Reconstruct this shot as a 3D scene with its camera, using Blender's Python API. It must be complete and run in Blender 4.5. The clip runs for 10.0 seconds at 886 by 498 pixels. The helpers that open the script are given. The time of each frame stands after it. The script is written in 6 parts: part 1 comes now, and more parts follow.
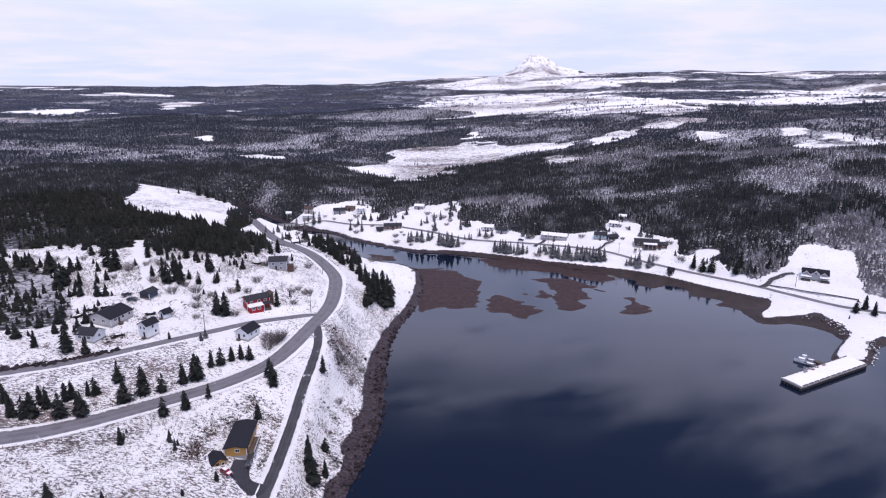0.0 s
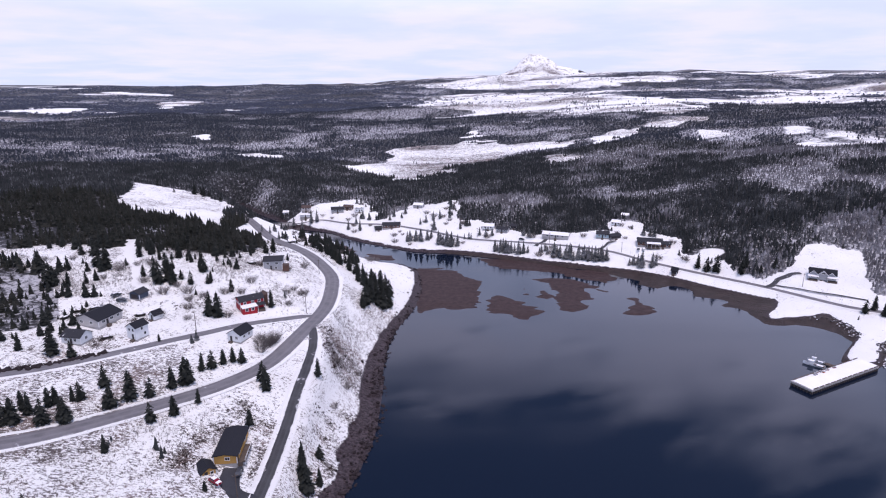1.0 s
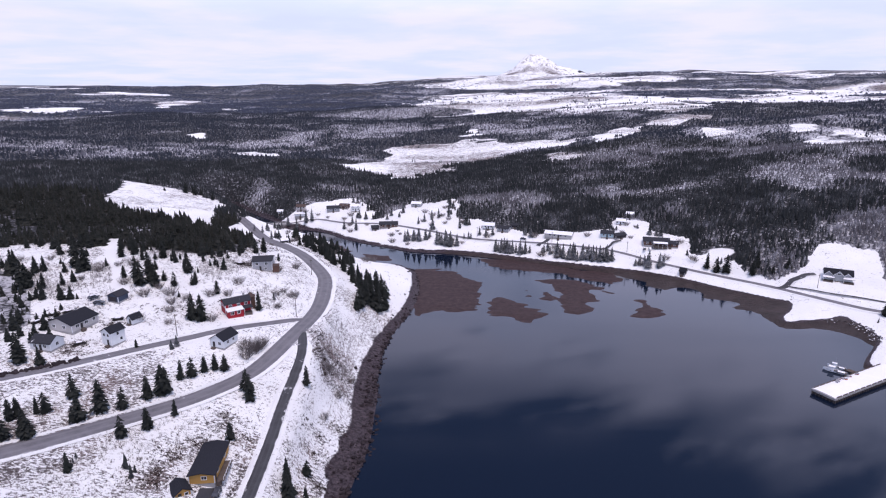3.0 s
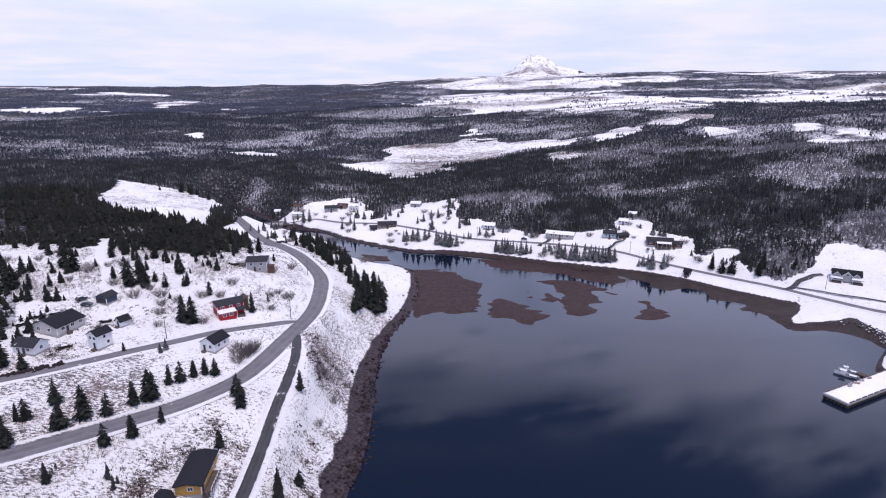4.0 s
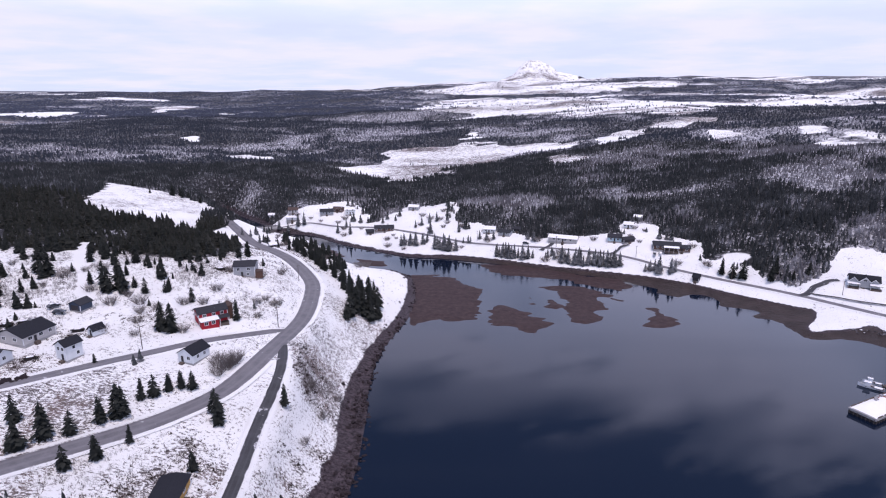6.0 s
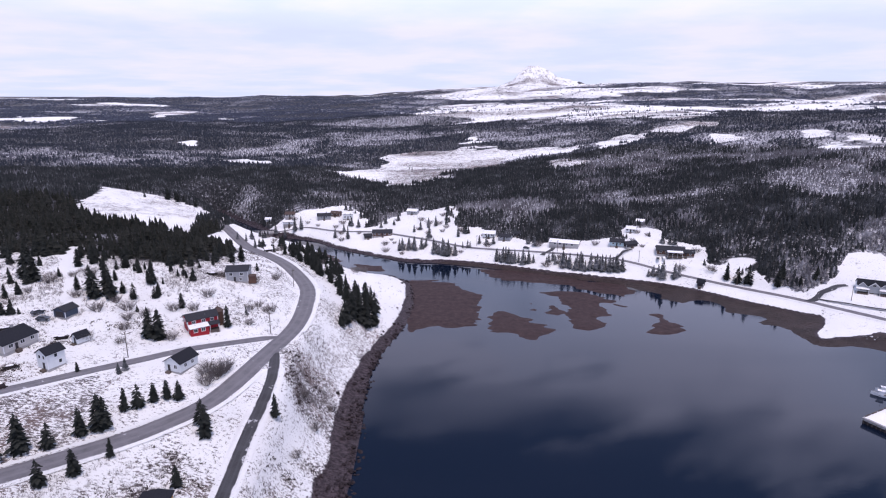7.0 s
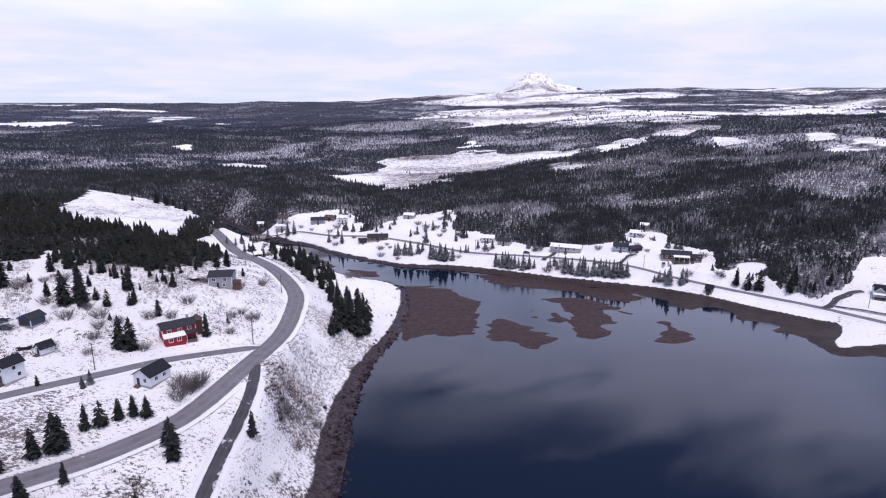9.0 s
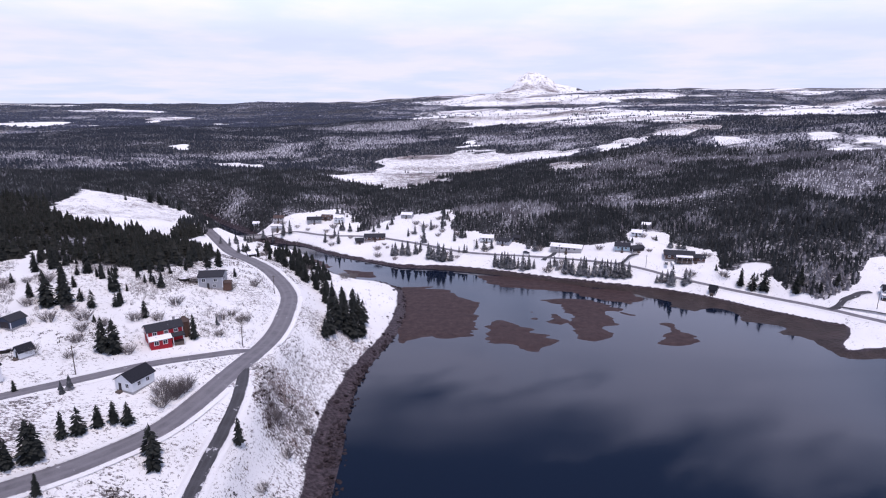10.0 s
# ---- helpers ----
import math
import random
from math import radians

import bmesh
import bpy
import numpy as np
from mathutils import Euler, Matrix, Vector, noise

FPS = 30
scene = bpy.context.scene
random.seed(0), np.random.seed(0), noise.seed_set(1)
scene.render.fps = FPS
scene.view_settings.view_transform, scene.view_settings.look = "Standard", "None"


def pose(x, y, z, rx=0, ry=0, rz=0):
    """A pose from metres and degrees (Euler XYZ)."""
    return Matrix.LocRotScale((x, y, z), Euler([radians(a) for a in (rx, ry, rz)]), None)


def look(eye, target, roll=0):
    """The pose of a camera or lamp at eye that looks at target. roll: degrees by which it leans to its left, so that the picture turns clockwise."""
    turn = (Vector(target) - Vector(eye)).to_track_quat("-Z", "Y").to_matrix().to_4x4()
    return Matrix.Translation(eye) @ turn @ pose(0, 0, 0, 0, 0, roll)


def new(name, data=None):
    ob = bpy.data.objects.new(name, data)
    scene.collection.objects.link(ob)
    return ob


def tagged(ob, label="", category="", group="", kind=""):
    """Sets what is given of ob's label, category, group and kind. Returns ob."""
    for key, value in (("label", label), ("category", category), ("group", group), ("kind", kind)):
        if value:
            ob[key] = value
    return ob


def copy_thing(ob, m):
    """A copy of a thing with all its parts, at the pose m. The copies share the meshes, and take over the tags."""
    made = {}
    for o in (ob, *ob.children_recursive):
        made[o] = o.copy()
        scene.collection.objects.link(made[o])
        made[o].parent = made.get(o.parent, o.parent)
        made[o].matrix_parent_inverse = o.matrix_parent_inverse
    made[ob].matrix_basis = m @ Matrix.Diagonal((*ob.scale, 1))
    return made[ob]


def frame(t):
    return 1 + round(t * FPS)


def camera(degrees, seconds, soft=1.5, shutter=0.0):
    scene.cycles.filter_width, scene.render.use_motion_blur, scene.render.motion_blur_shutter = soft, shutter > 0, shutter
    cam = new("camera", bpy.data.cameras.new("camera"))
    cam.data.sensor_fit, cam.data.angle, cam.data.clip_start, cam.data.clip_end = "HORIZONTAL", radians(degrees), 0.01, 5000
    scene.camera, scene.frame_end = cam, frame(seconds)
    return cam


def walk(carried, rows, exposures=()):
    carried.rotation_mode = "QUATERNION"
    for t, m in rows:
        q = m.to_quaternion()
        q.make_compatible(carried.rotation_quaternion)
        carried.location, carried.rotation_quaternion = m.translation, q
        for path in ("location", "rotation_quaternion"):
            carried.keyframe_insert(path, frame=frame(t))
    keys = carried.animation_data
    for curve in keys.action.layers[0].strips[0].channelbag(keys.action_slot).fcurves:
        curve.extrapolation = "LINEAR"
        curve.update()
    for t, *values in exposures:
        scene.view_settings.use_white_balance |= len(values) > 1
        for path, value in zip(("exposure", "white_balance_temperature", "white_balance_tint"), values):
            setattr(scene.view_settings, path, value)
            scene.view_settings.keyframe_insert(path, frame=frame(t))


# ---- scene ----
cam = camera(74, 10.0, soft=1.15)
PATH = [
    (0.0, pose(-0.02, 0.02, 128.83, 74.321, 0, -0.000)),
    (0.5, pose(0.02, 3.83, 127.61, 74.315, 0, -0.022)),
    (1.0, pose(0.09, 7.63, 126.39, 74.309, 0, -0.048)),
    (1.5, pose(0.17, 11.40, 125.18, 74.307, 0, -0.077)),
    (2.0, pose(0.27, 15.16, 123.96, 74.307, 0, -0.089)),
    (2.5, pose(0.40, 18.90, 122.75, 74.350, 0, -0.107)),
    (3.0, pose(0.54, 22.61, 121.53, 74.386, 0, -0.110)),
    (3.5, pose(0.71, 26.31, 120.32, 74.422, 0, -0.112)),
    (4.0, pose(0.89, 30.00, 119.11, 74.458, 0, -0.115)),
    (4.5, pose(1.10, 33.67, 117.90, 74.493, 0, -0.111)),
    (5.0, pose(1.33, 37.33, 116.69, 74.527, 0, -0.107)),
    (5.5, pose(1.59, 40.97, 115.48, 74.746, 0, -0.115)),
    (6.0, pose(1.86, 44.60, 114.28, 75.008, 0, -0.120)),
    (6.5, pose(2.17, 48.23, 113.08, 75.270, 0, -0.125)),
    (7.0, pose(2.49, 51.84, 111.89, 75.532, 0, -0.130)),
    (7.5, pose(2.84, 55.45, 110.69, 75.716, 0, -0.148)),
    (8.0, pose(3.22, 59.04, 109.51, 75.877, 0, -0.169)),
    (8.5, pose(3.62, 62.63, 108.32, 76.012, 0, -0.181)),
    (9.0, pose(4.04, 66.22, 107.14, 76.142, 0, -0.191)),
    (9.5, pose(4.50, 69.80, 105.97, 76.146, 0, -0.222)),
    (10.0, pose(4.98, 73.38, 104.80, 76.227, 0, -0.247)),
]
walk(cam, PATH, [(0.0, 0.09, 6100, 22), (10.0, 0.09, 6100, 22)])

# ---- sky and sun: high thin overcast with pale blue gaps ----
SUN_ELEVATION, SUN_TURN = 74, 154
world = bpy.data.worlds.new("winter_sky")
scene.world = world
world.use_nodes = True
wn, wl = world.node_tree.nodes, world.node_tree.links
wn.clear()
sky = wn.new("ShaderNodeTexSky")
sky.sky_type, sky.sun_disc = "NISHITA", False
sky.sun_elevation, sky.sun_rotation = radians(SUN_ELEVATION), radians(SUN_TURN)
sky.air_density, sky.dust_density = 1.0, 0.6
coord = wn.new("ShaderNodeTexCoord")
apart = wn.new("ShaderNodeSeparateXYZ")
wl.new(coord.outputs["Generated"], apart.inputs[0])
# clouds lie on a flat layer: stretch the direction by one over its height
lift = wn.new("ShaderNodeMath")
lift.operation, lift.inputs[1].default_value = "ADD", 0.09
wl.new(apart.outputs["Z"], lift.inputs[0])
flat = wn.new("ShaderNodeVectorMath")
flat.operation = "DIVIDE"
wl.new(coord.outputs["Generated"], flat.inputs[0])
level = wn.new("ShaderNodeCombineXYZ")
for k in range(3):
    wl.new(lift.outputs[0], level.inputs[k])
wl.new(level.outputs[0], flat.inputs[1])
cloud = wn.new("ShaderNodeTexNoise")
cloud.inputs["Scale"].default_value, cloud.inputs["Detail"].default_value, cloud.inputs["Roughness"].default_value = 0.95, 7, 0.52
wl.new(flat.outputs[0], cloud.inputs["Vector"])
# the edge of the layer is combed out into feathers
comb = wn.new("ShaderNodeMapping")
comb.vector_type = "TEXTURE"
comb.inputs["Rotation"].default_value, comb.inputs["Scale"].default_value = (0, 0, radians(20)), (0.75, 0.24, 1.0)
wl.new(flat.outputs[0], comb.inputs["Vector"])
cover = wn.new("ShaderNodeValToRGB")
cover.color_ramp.elements[0].position, cover.color_ramp.elements[1].position = 0.31, 0.52
wl.new(cloud.outputs["Fac"], cover.inputs[0])
# overhead the layer is thinner and bluer
thin = wn.new("ShaderNodeMapRange")
thin.inputs[1].default_value, thin.inputs[2].default_value, thin.inputs[3].default_value, thin.inputs[4].default_value = 0.43, 0.53, 1.0, 0.02
drift = wn.new("ShaderNodeTexNoise")
drift.inputs["Scale"].default_value, drift.inputs["Detail"].default_value, drift.inputs["Roughness"].default_value = 2.4, 5, 0.55
wl.new(comb.outputs[0], drift.inputs["Vector"])
sway = wn.new("ShaderNodeMapRange")
sway.inputs[1].default_value, sway.inputs[2].default_value, sway.inputs[3].default_value, sway.inputs[4].default_value = 0.3, 0.7, -0.06, 0.06
wl.new(drift.outputs["Fac"], sway.inputs[0])
uneven = wn.new("ShaderNodeMath")
wl.new(apart.outputs["Z"], uneven.inputs[0])
wl.new(sway.outputs[0], uneven.inputs[1])
wl.new(uneven.outputs[0], thin.inputs[0])
veil = wn.new("ShaderNodeMath")
veil.operation = "MULTIPLY"
wl.new(cover.outputs[0], veil.inputs[0])
wl.new(thin.outputs[0], veil.inputs[1])
# towards the horizon the layer closes
close = wn.new("ShaderNodeMapRange")
close.inputs[1].default_value, close.inputs[2].default_value, close.inputs[3].default_value, close.inputs[4].default_value = 0.22, 0.48, 1.0, 0.0
wl.new(uneven.outputs[0], close.inputs[0])
amount = wn.new("ShaderNodeMath")
amount.operation = "MAXIMUM"
wl.new(veil.outputs[0], amount.inputs[0])
wl.new(close.outputs[0], amount.inputs[1])
# and it is brightest well above it
glow = wn.new("ShaderNodeMapRange")
glow.inputs[1].default_value, glow.inputs[2].default_value, glow.inputs[3].default_value, glow.inputs[4].default_value = 0.10, 0.30, 0.93, 1.7
wl.new(apart.outputs["Z"], glow.inputs[0])
clear_sky = wn.new("ShaderNodeBackground")
clear_sky.inputs["Strength"].default_value = 0.105
wl.new(sky.outputs[0], clear_sky.inputs["Color"])
overcast = wn.new("ShaderNodeBackground")
tone = wn.new("ShaderNodeValToRGB")
tone.color_ramp.elements[0].position, tone.color_ramp.elements[0].color = 0.10, (0.84, 0.855, 0.955, 1)
tone.color_ramp.elements[1].position, tone.color_ramp.elements[1].color = 0.30, (0.75, 0.79, 0.965, 1)
wl.new(apart.outputs["Z"], tone.inputs[0])
# low down the layer is bluer where it is thin
haze = wn.new("ShaderNodeMapRange")
haze.inputs[1].default_value, haze.inputs[2].default_value = 0.42, 0.62
wl.new(cloud.outputs["Fac"], haze.inputs[0])
hue = wn.new("ShaderNodeMix")
hue.data_type, hue.blend_type = "RGBA", "MULTIPLY"
hue.inputs[0].default_value = 1.0
wl.new(tone.outputs[0], hue.inputs[6])
veil_hue = wn.new("ShaderNodeMix")
veil_hue.data_type = "RGBA"
veil_hue.inputs[6].default_value, veil_hue.inputs[7].default_value = (0.90, 0.98, 1.05, 1), (1.0, 0.99, 1.0, 1)
wl.new(haze.outputs[0], veil_hue.inputs[0])
wl.new(veil_hue.outputs[2], hue.inputs[7])
wl.new(hue.outputs[2], overcast.inputs["Color"])
# thicker and thinner parts of the layer
lumps = wn.new("ShaderNodeMapRange")
lumps.inputs[1].default_value, lumps.inputs[2].default_value, lumps.inputs[3].default_value, lumps.inputs[4].default_value = 0.35, 0.65, 0.955, 1.04
wl.new(cloud.outputs["Fac"], lumps.inputs[0])
bright = wn.new("ShaderNodeMath")
bright.operation = "MULTIPLY"
wl.new(glow.outputs[0], bright.inputs[0])
wl.new(lumps.outputs[0], bright.inputs[1])
wl.new(bright.outputs[0], overcast.inputs["Strength"])
both = wn.new("ShaderNodeMixShader")
wl.new(amount.outputs[0], both.inputs[0])
wl.new(clear_sky.outputs[0], both.inputs[1])
wl.new(overcast.outputs[0], both.inputs[2])
wl.new(both.outputs[0], wn.new("ShaderNodeOutputWorld").inputs["Surface"])

lamp = bpy.data.lights.new("sun", "SUN")
lamp.energy, lamp.angle, lamp.color = 2.32, radians(20), (1.0, 0.885, 0.77)
sun = new("sun", lamp)
sun.matrix_world = look((0.12, -0.25, 0.96), (0, 0, 0))

# ---- the lie of the land ----
def hash2(i, j, s):
    n = (i.astype(np.int64) * 374761393 + j.astype(np.int64) * 668265263 + s * 982451653) & 0xFFFFFFFF
    n = ((n ^ (n >> 13)) * 1274126177) & 0xFFFFFFFF
    return ((n ^ (n >> 16)) & 0xFFFFFF) / float(0xFFFFFF)


def vnoise(x, y, s=0):
    i, j = np.floor(x), np.floor(y)
    u, v = x - i, y - j
    u, v = u * u * (3 - 2 * u), v * v * (3 - 2 * v)
    a, b, c, d = hash2(i, j, s), hash2(i + 1, j, s), hash2(i, j + 1, s), hash2(i + 1, j + 1, s)
    return (a * (1 - u) + b * u) * (1 - v) + (c * (1 - u) + d * u) * v


def fbm(x, y, size, octaves=4, s=0):
    """Fractal noise from -1 to 1."""
    total, amp, norm = 0.0, 1.0, 0.0
    for k in range(octaves):
        total = total + amp * (2 * vnoise(x / size * 2 ** k + 17.3 * k, y / size * 2 ** k - 9.1 * k, s + k) - 1)
        norm, amp = norm + amp, amp * 0.5
    return total / norm


def smooth(a, b, v):
    t = np.clip((v - a) / (b - a), 0, 1)
    return t * t * (3 - 2 * t)


def spline(points, steps=8):
    """Catmull-Rom through plan points of any dimension."""
    p = np.array(points, float)
    p = np.vstack([2 * p[0] - p[1], p, 2 * p[-1] - p[-2]])
    out = []
    for a, b, c, d in zip(p[:-3], p[1:-2], p[2:-1], p[3:]):
        for k in range(steps):
            t = k / steps
            out.append(0.5 * (2 * b + (c - a) * t + (2 * a - 5 * b + 4 * c - d) * t * t + (3 * b - a - 3 * c + d) * t ** 3))
    out.append(p[-2])
    return np.array(out)


def edge_distance(x, y, line):
    """Distance to a polyline, and how far along it (as an index) the nearest point lies."""
    best, where = np.full(x.shape, 1e9), np.zeros(x.shape)
    for k in range(len(line) - 1):
        ax, ay = line[k][:2]
        dx, dy = line[k + 1][0] - ax, line[k + 1][1] - ay
        t = np.clip(((x - ax) * dx + (y - ay) * dy) / (dx * dx + dy * dy + 1e-9), 0, 1)
        d = np.hypot(x - ax - t * dx, y - ay - t * dy)
        near = d < best
        best, where = np.where(near, d, best), np.where(near, k + t, where)
    return best, where


def inside(x, y, ring):
    odd = np.zeros(x.shape, bool)
    n = len(ring)
    for k in range(n):
        (ax, ay), (bx, by) = ring[k][:2], ring[(k + 1) % n][:2]
        if ay != by:
            odd ^= ((ay > y) != (by > y)) & (x < (bx - ax) * (y - ay) / (by - ay) + ax)
    return odd


def signed(x, y, ring):
    """Distance to a ring's edge, positive inside; -60 well outside it."""
    r = np.asarray(ring, float)
    (x0, y0), (x1, y1) = r.min(axis=0) - 60, r.max(axis=0) + 60
    out = np.full(x.shape, -60.0)
    near = (x > x0) & (x < x1) & (y > y0) & (y < y1)
    if near.any():
        a, b = x[near], y[near]
        d, _ = edge_distance(a, b, np.vstack([r, r[:1]]))
        out[near] = np.where(inside(a, b, r), d, np.maximum(-d, -60))
    return out


# waterline of the bay and the river, and the edge above the dark tidal shore where snow lies
BAY_WEST = [(-120, -1500), (-70, -200), (-42, 60), (-35, 130), (-31, 163), (-28, 178), (-25, 195), (-24, 208), (-24.7, 228), (-26.6, 260), (-25, 292), (-16, 329), (-12, 364), (-17, 400), (-29, 414), (-44, 419), (-56, 424)]
RIVER = [(-56, 424), (-68, 446), (-88, 478), (-107, 499), (-128, 507), (-146, 520), (-164, 541), (-190, 575), (-222, 612), (-215, 619),
         (-182, 583), (-155, 551), (-138, 531), (-122, 520), (-99, 509), (-75, 484), (-38, 459), (-20, 448)]
BAY_NORTH = [(-20, 448), (0, 445), (29, 434), (49, 425.5), (69, 416.5), (88, 407), (106, 396.5), (116, 390), (123, 378), (132, 361), (141, 357), (152, 361), (156, 344), (168, 327), (172, 314), (176, 305), (184, 302), (192, 303), (195, 297), (200, 291), (206, 285), (208, 281),
             (199, 272), (191, 264), (188, 259), (196, 252), (207, 257), (226, 275), (260, 277), (420, 270), (900, 160), (2500, -300), (4000, -1500)]
SNOW_WEST = [(-140, -1500), (-85, -200), (-50, 60), (-42, 130), (-38.4, 161), (-38, 167), (-35.3, 172), (-35.6, 180), (-37.5, 187), (-34.8, 196), (-35.2, 204), (-32.6, 210), (-34.3, 226), (-36, 250), (-32.5, 282), (-29, 301),
             (-21.5, 329), (-18, 364), (-20, 394), (-31, 410), (-46, 416), (-60, 424)]
SNOW_RIVER = [(-60, 424), (-74, 446), (-92, 477), (-110, 495), (-131, 503), (-149, 517), (-168, 538), (-194, 572), (-230, 612), (-218, 627),
              (-179, 586), (-152, 554), (-135, 534), (-121, 523), (-98, 512), (-74, 487), (-38, 462), (-24, 452)]
SNOW_NORTH = [(-24, 452), (-10, 449), (7, 447), (29, 440), (50, 431), (69, 421), (89, 413), (107, 405), (125.5, 398), (142, 389), (157, 377), (170, 363), (183, 351.5), (193, 342), (199, 337), (192, 325), (183, 316), (182, 309), (195, 311), (206, 312.5), (215, 316), (216, 307),
              (217, 298), (214, 287), (205, 277), (196, 268), (191, 260), (199, 255.5), (207, 261), (224, 280), (260, 283), (420, 276), (900, 170), (2500, -280), (4050, -1500)]
WATER = np.vstack([spline(BAY_WEST, 4), spline(RIVER, 3)[1:], spline(BAY_NORTH, 3)[1:]])
SNOWLINE = np.vstack([spline(SNOW_WEST, 4), spline(SNOW_RIVER, 3)[1:], spline(SNOW_NORTH, 3)[1:]])

# spot heights: x, y, height above the water
WEST_HEIGHTS = [(-63, 165, 15), (-91, 168, 23), (-62, 198, 21), (-50, 228, 24), (-58, 253, 26), (-80, 223, 27), (-86, 251, 28.5), (-103, 256, 30),
                (-119, 220, 29.5), (-141, 233, 31.5), (-135, 254, 33), (-93, 312, 31), (-40, 277, 13), (-45, 350, 8), (-37, 219, 12), (-60, 308, 23.5),
                (-85, 363, 22), (-132, 437, 14), (-182, 258, 37), (-160, 290, 40), (-128, 310, 38), (-110, 340, 34), (-150, 380, 33), (-250, 330, 44),
                (-255, 492, 38), (-168, 476, 20), (-214, 510, 24), (-37, 160, 8), (-50, 200, 19), (-150, 160, 30), (-250, 200, 40)]
NORTH_HEIGHTS = [(-46, 485, 5), (38, 458, 8), (85, 438, 10), (147, 415, 11), (133, 445, 18), (178, 377, 6), (217, 352, 9), (238, 356, 11), (233, 392, 17),
                 (229, 413, 28), (255, 300, 5), (340, 340, 16), (330, 420, 34), (261, 519, 42), (295, 526, 46), (292, 634, 48), (131, 536, 27), (176, 505, 25),
                 (60, 520, 20), (-20, 560, 16), (-113, 570, 17), (-90, 522, 8), (400, 600, 62), (0, 490, 9), (520, 330, 30)]
FAR_HEIGHTS = [(-53, 714, 15), (60, 780, 20), (100, 690, 34), (276, 728, 48), (260, 1024, 58), (80, 960, 33), (-289, 902, 24), (-250, 680, 28), (-450, 560, 44),
               (-418, 1020, 38), (100, 1450, 64), (-700, 1500, 42), (700, 1300, 80), (560, 900, 76), (-1200, 2600, 58), (-400, 3000, 70), (500, 2400, 84), (1500, 2300, 100),
               (-3000, 3300, 78), (-700, 4300, 104), (300, 4200, 175), (1500, 3900, 205), (3000, 3000, 190), (0, 60, 10), (900, 300, 40), (-800, 300, 60)]
SPOTS = np.array(WEST_HEIGHTS + NORTH_HEIGHTS + FAR_HEIGHTS, float)


def polar(x, y):
    d = np.hypot(x, y) + 30
    return np.arctan2(x, np.maximum(y, -0.3 * d)), np.log(d)


SPOT_A, SPOT_D = polar(SPOTS[:, 0], SPOTS[:, 1])
SPREAD = np.hypot(SPOT_A[:, None] - SPOT_A[None], SPOT_D[:, None] - SPOT_D[None])
SPOT_W = np.linalg.solve(SPREAD + 0.004 * np.eye(len(SPOTS)), SPOTS[:, 2])


def ridges(x, y):
    """Wooded swells that run across the valley, -0.6 to 0.6: rounded crests with hollows between."""
    bend = 40 * fbm(x, y, 300, 2, 19)
    return 0.62 - 1.5 * np.abs(fbm(x * 0.5 + bend, y + bend, 230, 3, 15))


def open_height(x, y):
    """Smooth hills through the spot heights, with finer relief that grows with the distance from the bay."""
    a, d = polar(x, y)
    h = np.zeros(x.shape)
    for k in range(len(SPOTS)):
        h += SPOT_W[k] * np.hypot(a - SPOT_A[k], d - SPOT_D[k])
    r = np.hypot(x, y)
    wild = smooth(430, 1500, r)
    h = h + fbm(x, y, 60, 4, 3) * (0.8 + 2.2 * smooth(400, 700, r)) + fbm(x, y, 420, 5, 11) * 15 * wild
    h = h + ridges(x, y) * (5 * smooth(440, 620, r) + 9 * smooth(620, 950, r)) * smooth(3400, 2000, r)
    h = h + fbm(x * 0.8, y, 800, 4, 23) * 36 * smooth(1500, 3500, r) + fbm(x * 0.6, y, 240, 4, 27) * 20 * smooth(1800, 3000, r) * (0.5 + 0.5 * smooth(-900, 300, x))
    # the far mountain: a leaning summit with a long shoulder to the east
    m = np.hypot((x - 668) / np.where(x < 650, 0.95, 1.45), (y - 4480)) / 285
    s2 = np.hypot((x - 640) / np.where(x < 640, 0.8, 1.2), (y - 4460)) / 165
    ridge = 1 - 2.6 * np.abs(fbm(x, y, 110, 5, 31))
    h = h + np.clip(1 - m ** 1.35, 0, 1) * 86 * (0.82 + 0.30 * ridge) + np.clip(1 - s2 ** 1.3, 0, 1) * 62 * (0.9 + 0.2 * ridge)
    return h


# road centre lines: x, y
MAIN_ROAD = [(-230, 116), (-200, 126), (-160, 140), (-130.5, 151.6), (-115.6, 162), (-94.3, 181), (-76.7, 198), (-64, 216), (-57, 251), (-57.5, 292), (-64.6, 330), (-82, 367), (-105, 402), (-127, 434), (-150, 468), (-170, 496), (-178, 512), (-174, 520.5)]
UPPER_ROAD = [(-58, 258), (-69, 253.5), (-87, 236.6), (-110.6, 218.7), (-134, 200), (-155, 186), (-200, 158), (-260, 122)]
LOWER_LANE = [(-57.5, 246), (-54.6, 237), (-52, 223), (-52.6, 202), (-52.7, 182), (-53, 154), (-54, 120), (-62, 50)]
NORTH_ROAD = [(-174, 520.5), (-163, 523.5), (-142, 528), (-122, 530), (-104, 528), (-75, 515), (-46, 508), (-17, 490), (13, 467), (42, 455), (73, 442), (119, 420), (144, 403), (168, 383.5), (198, 355.5), (218, 332), (240, 312), (280, 297), (360, 290), (500, 270), (900, 200)]

BRIDGE = (-149, 526.5)
ROADS = {}


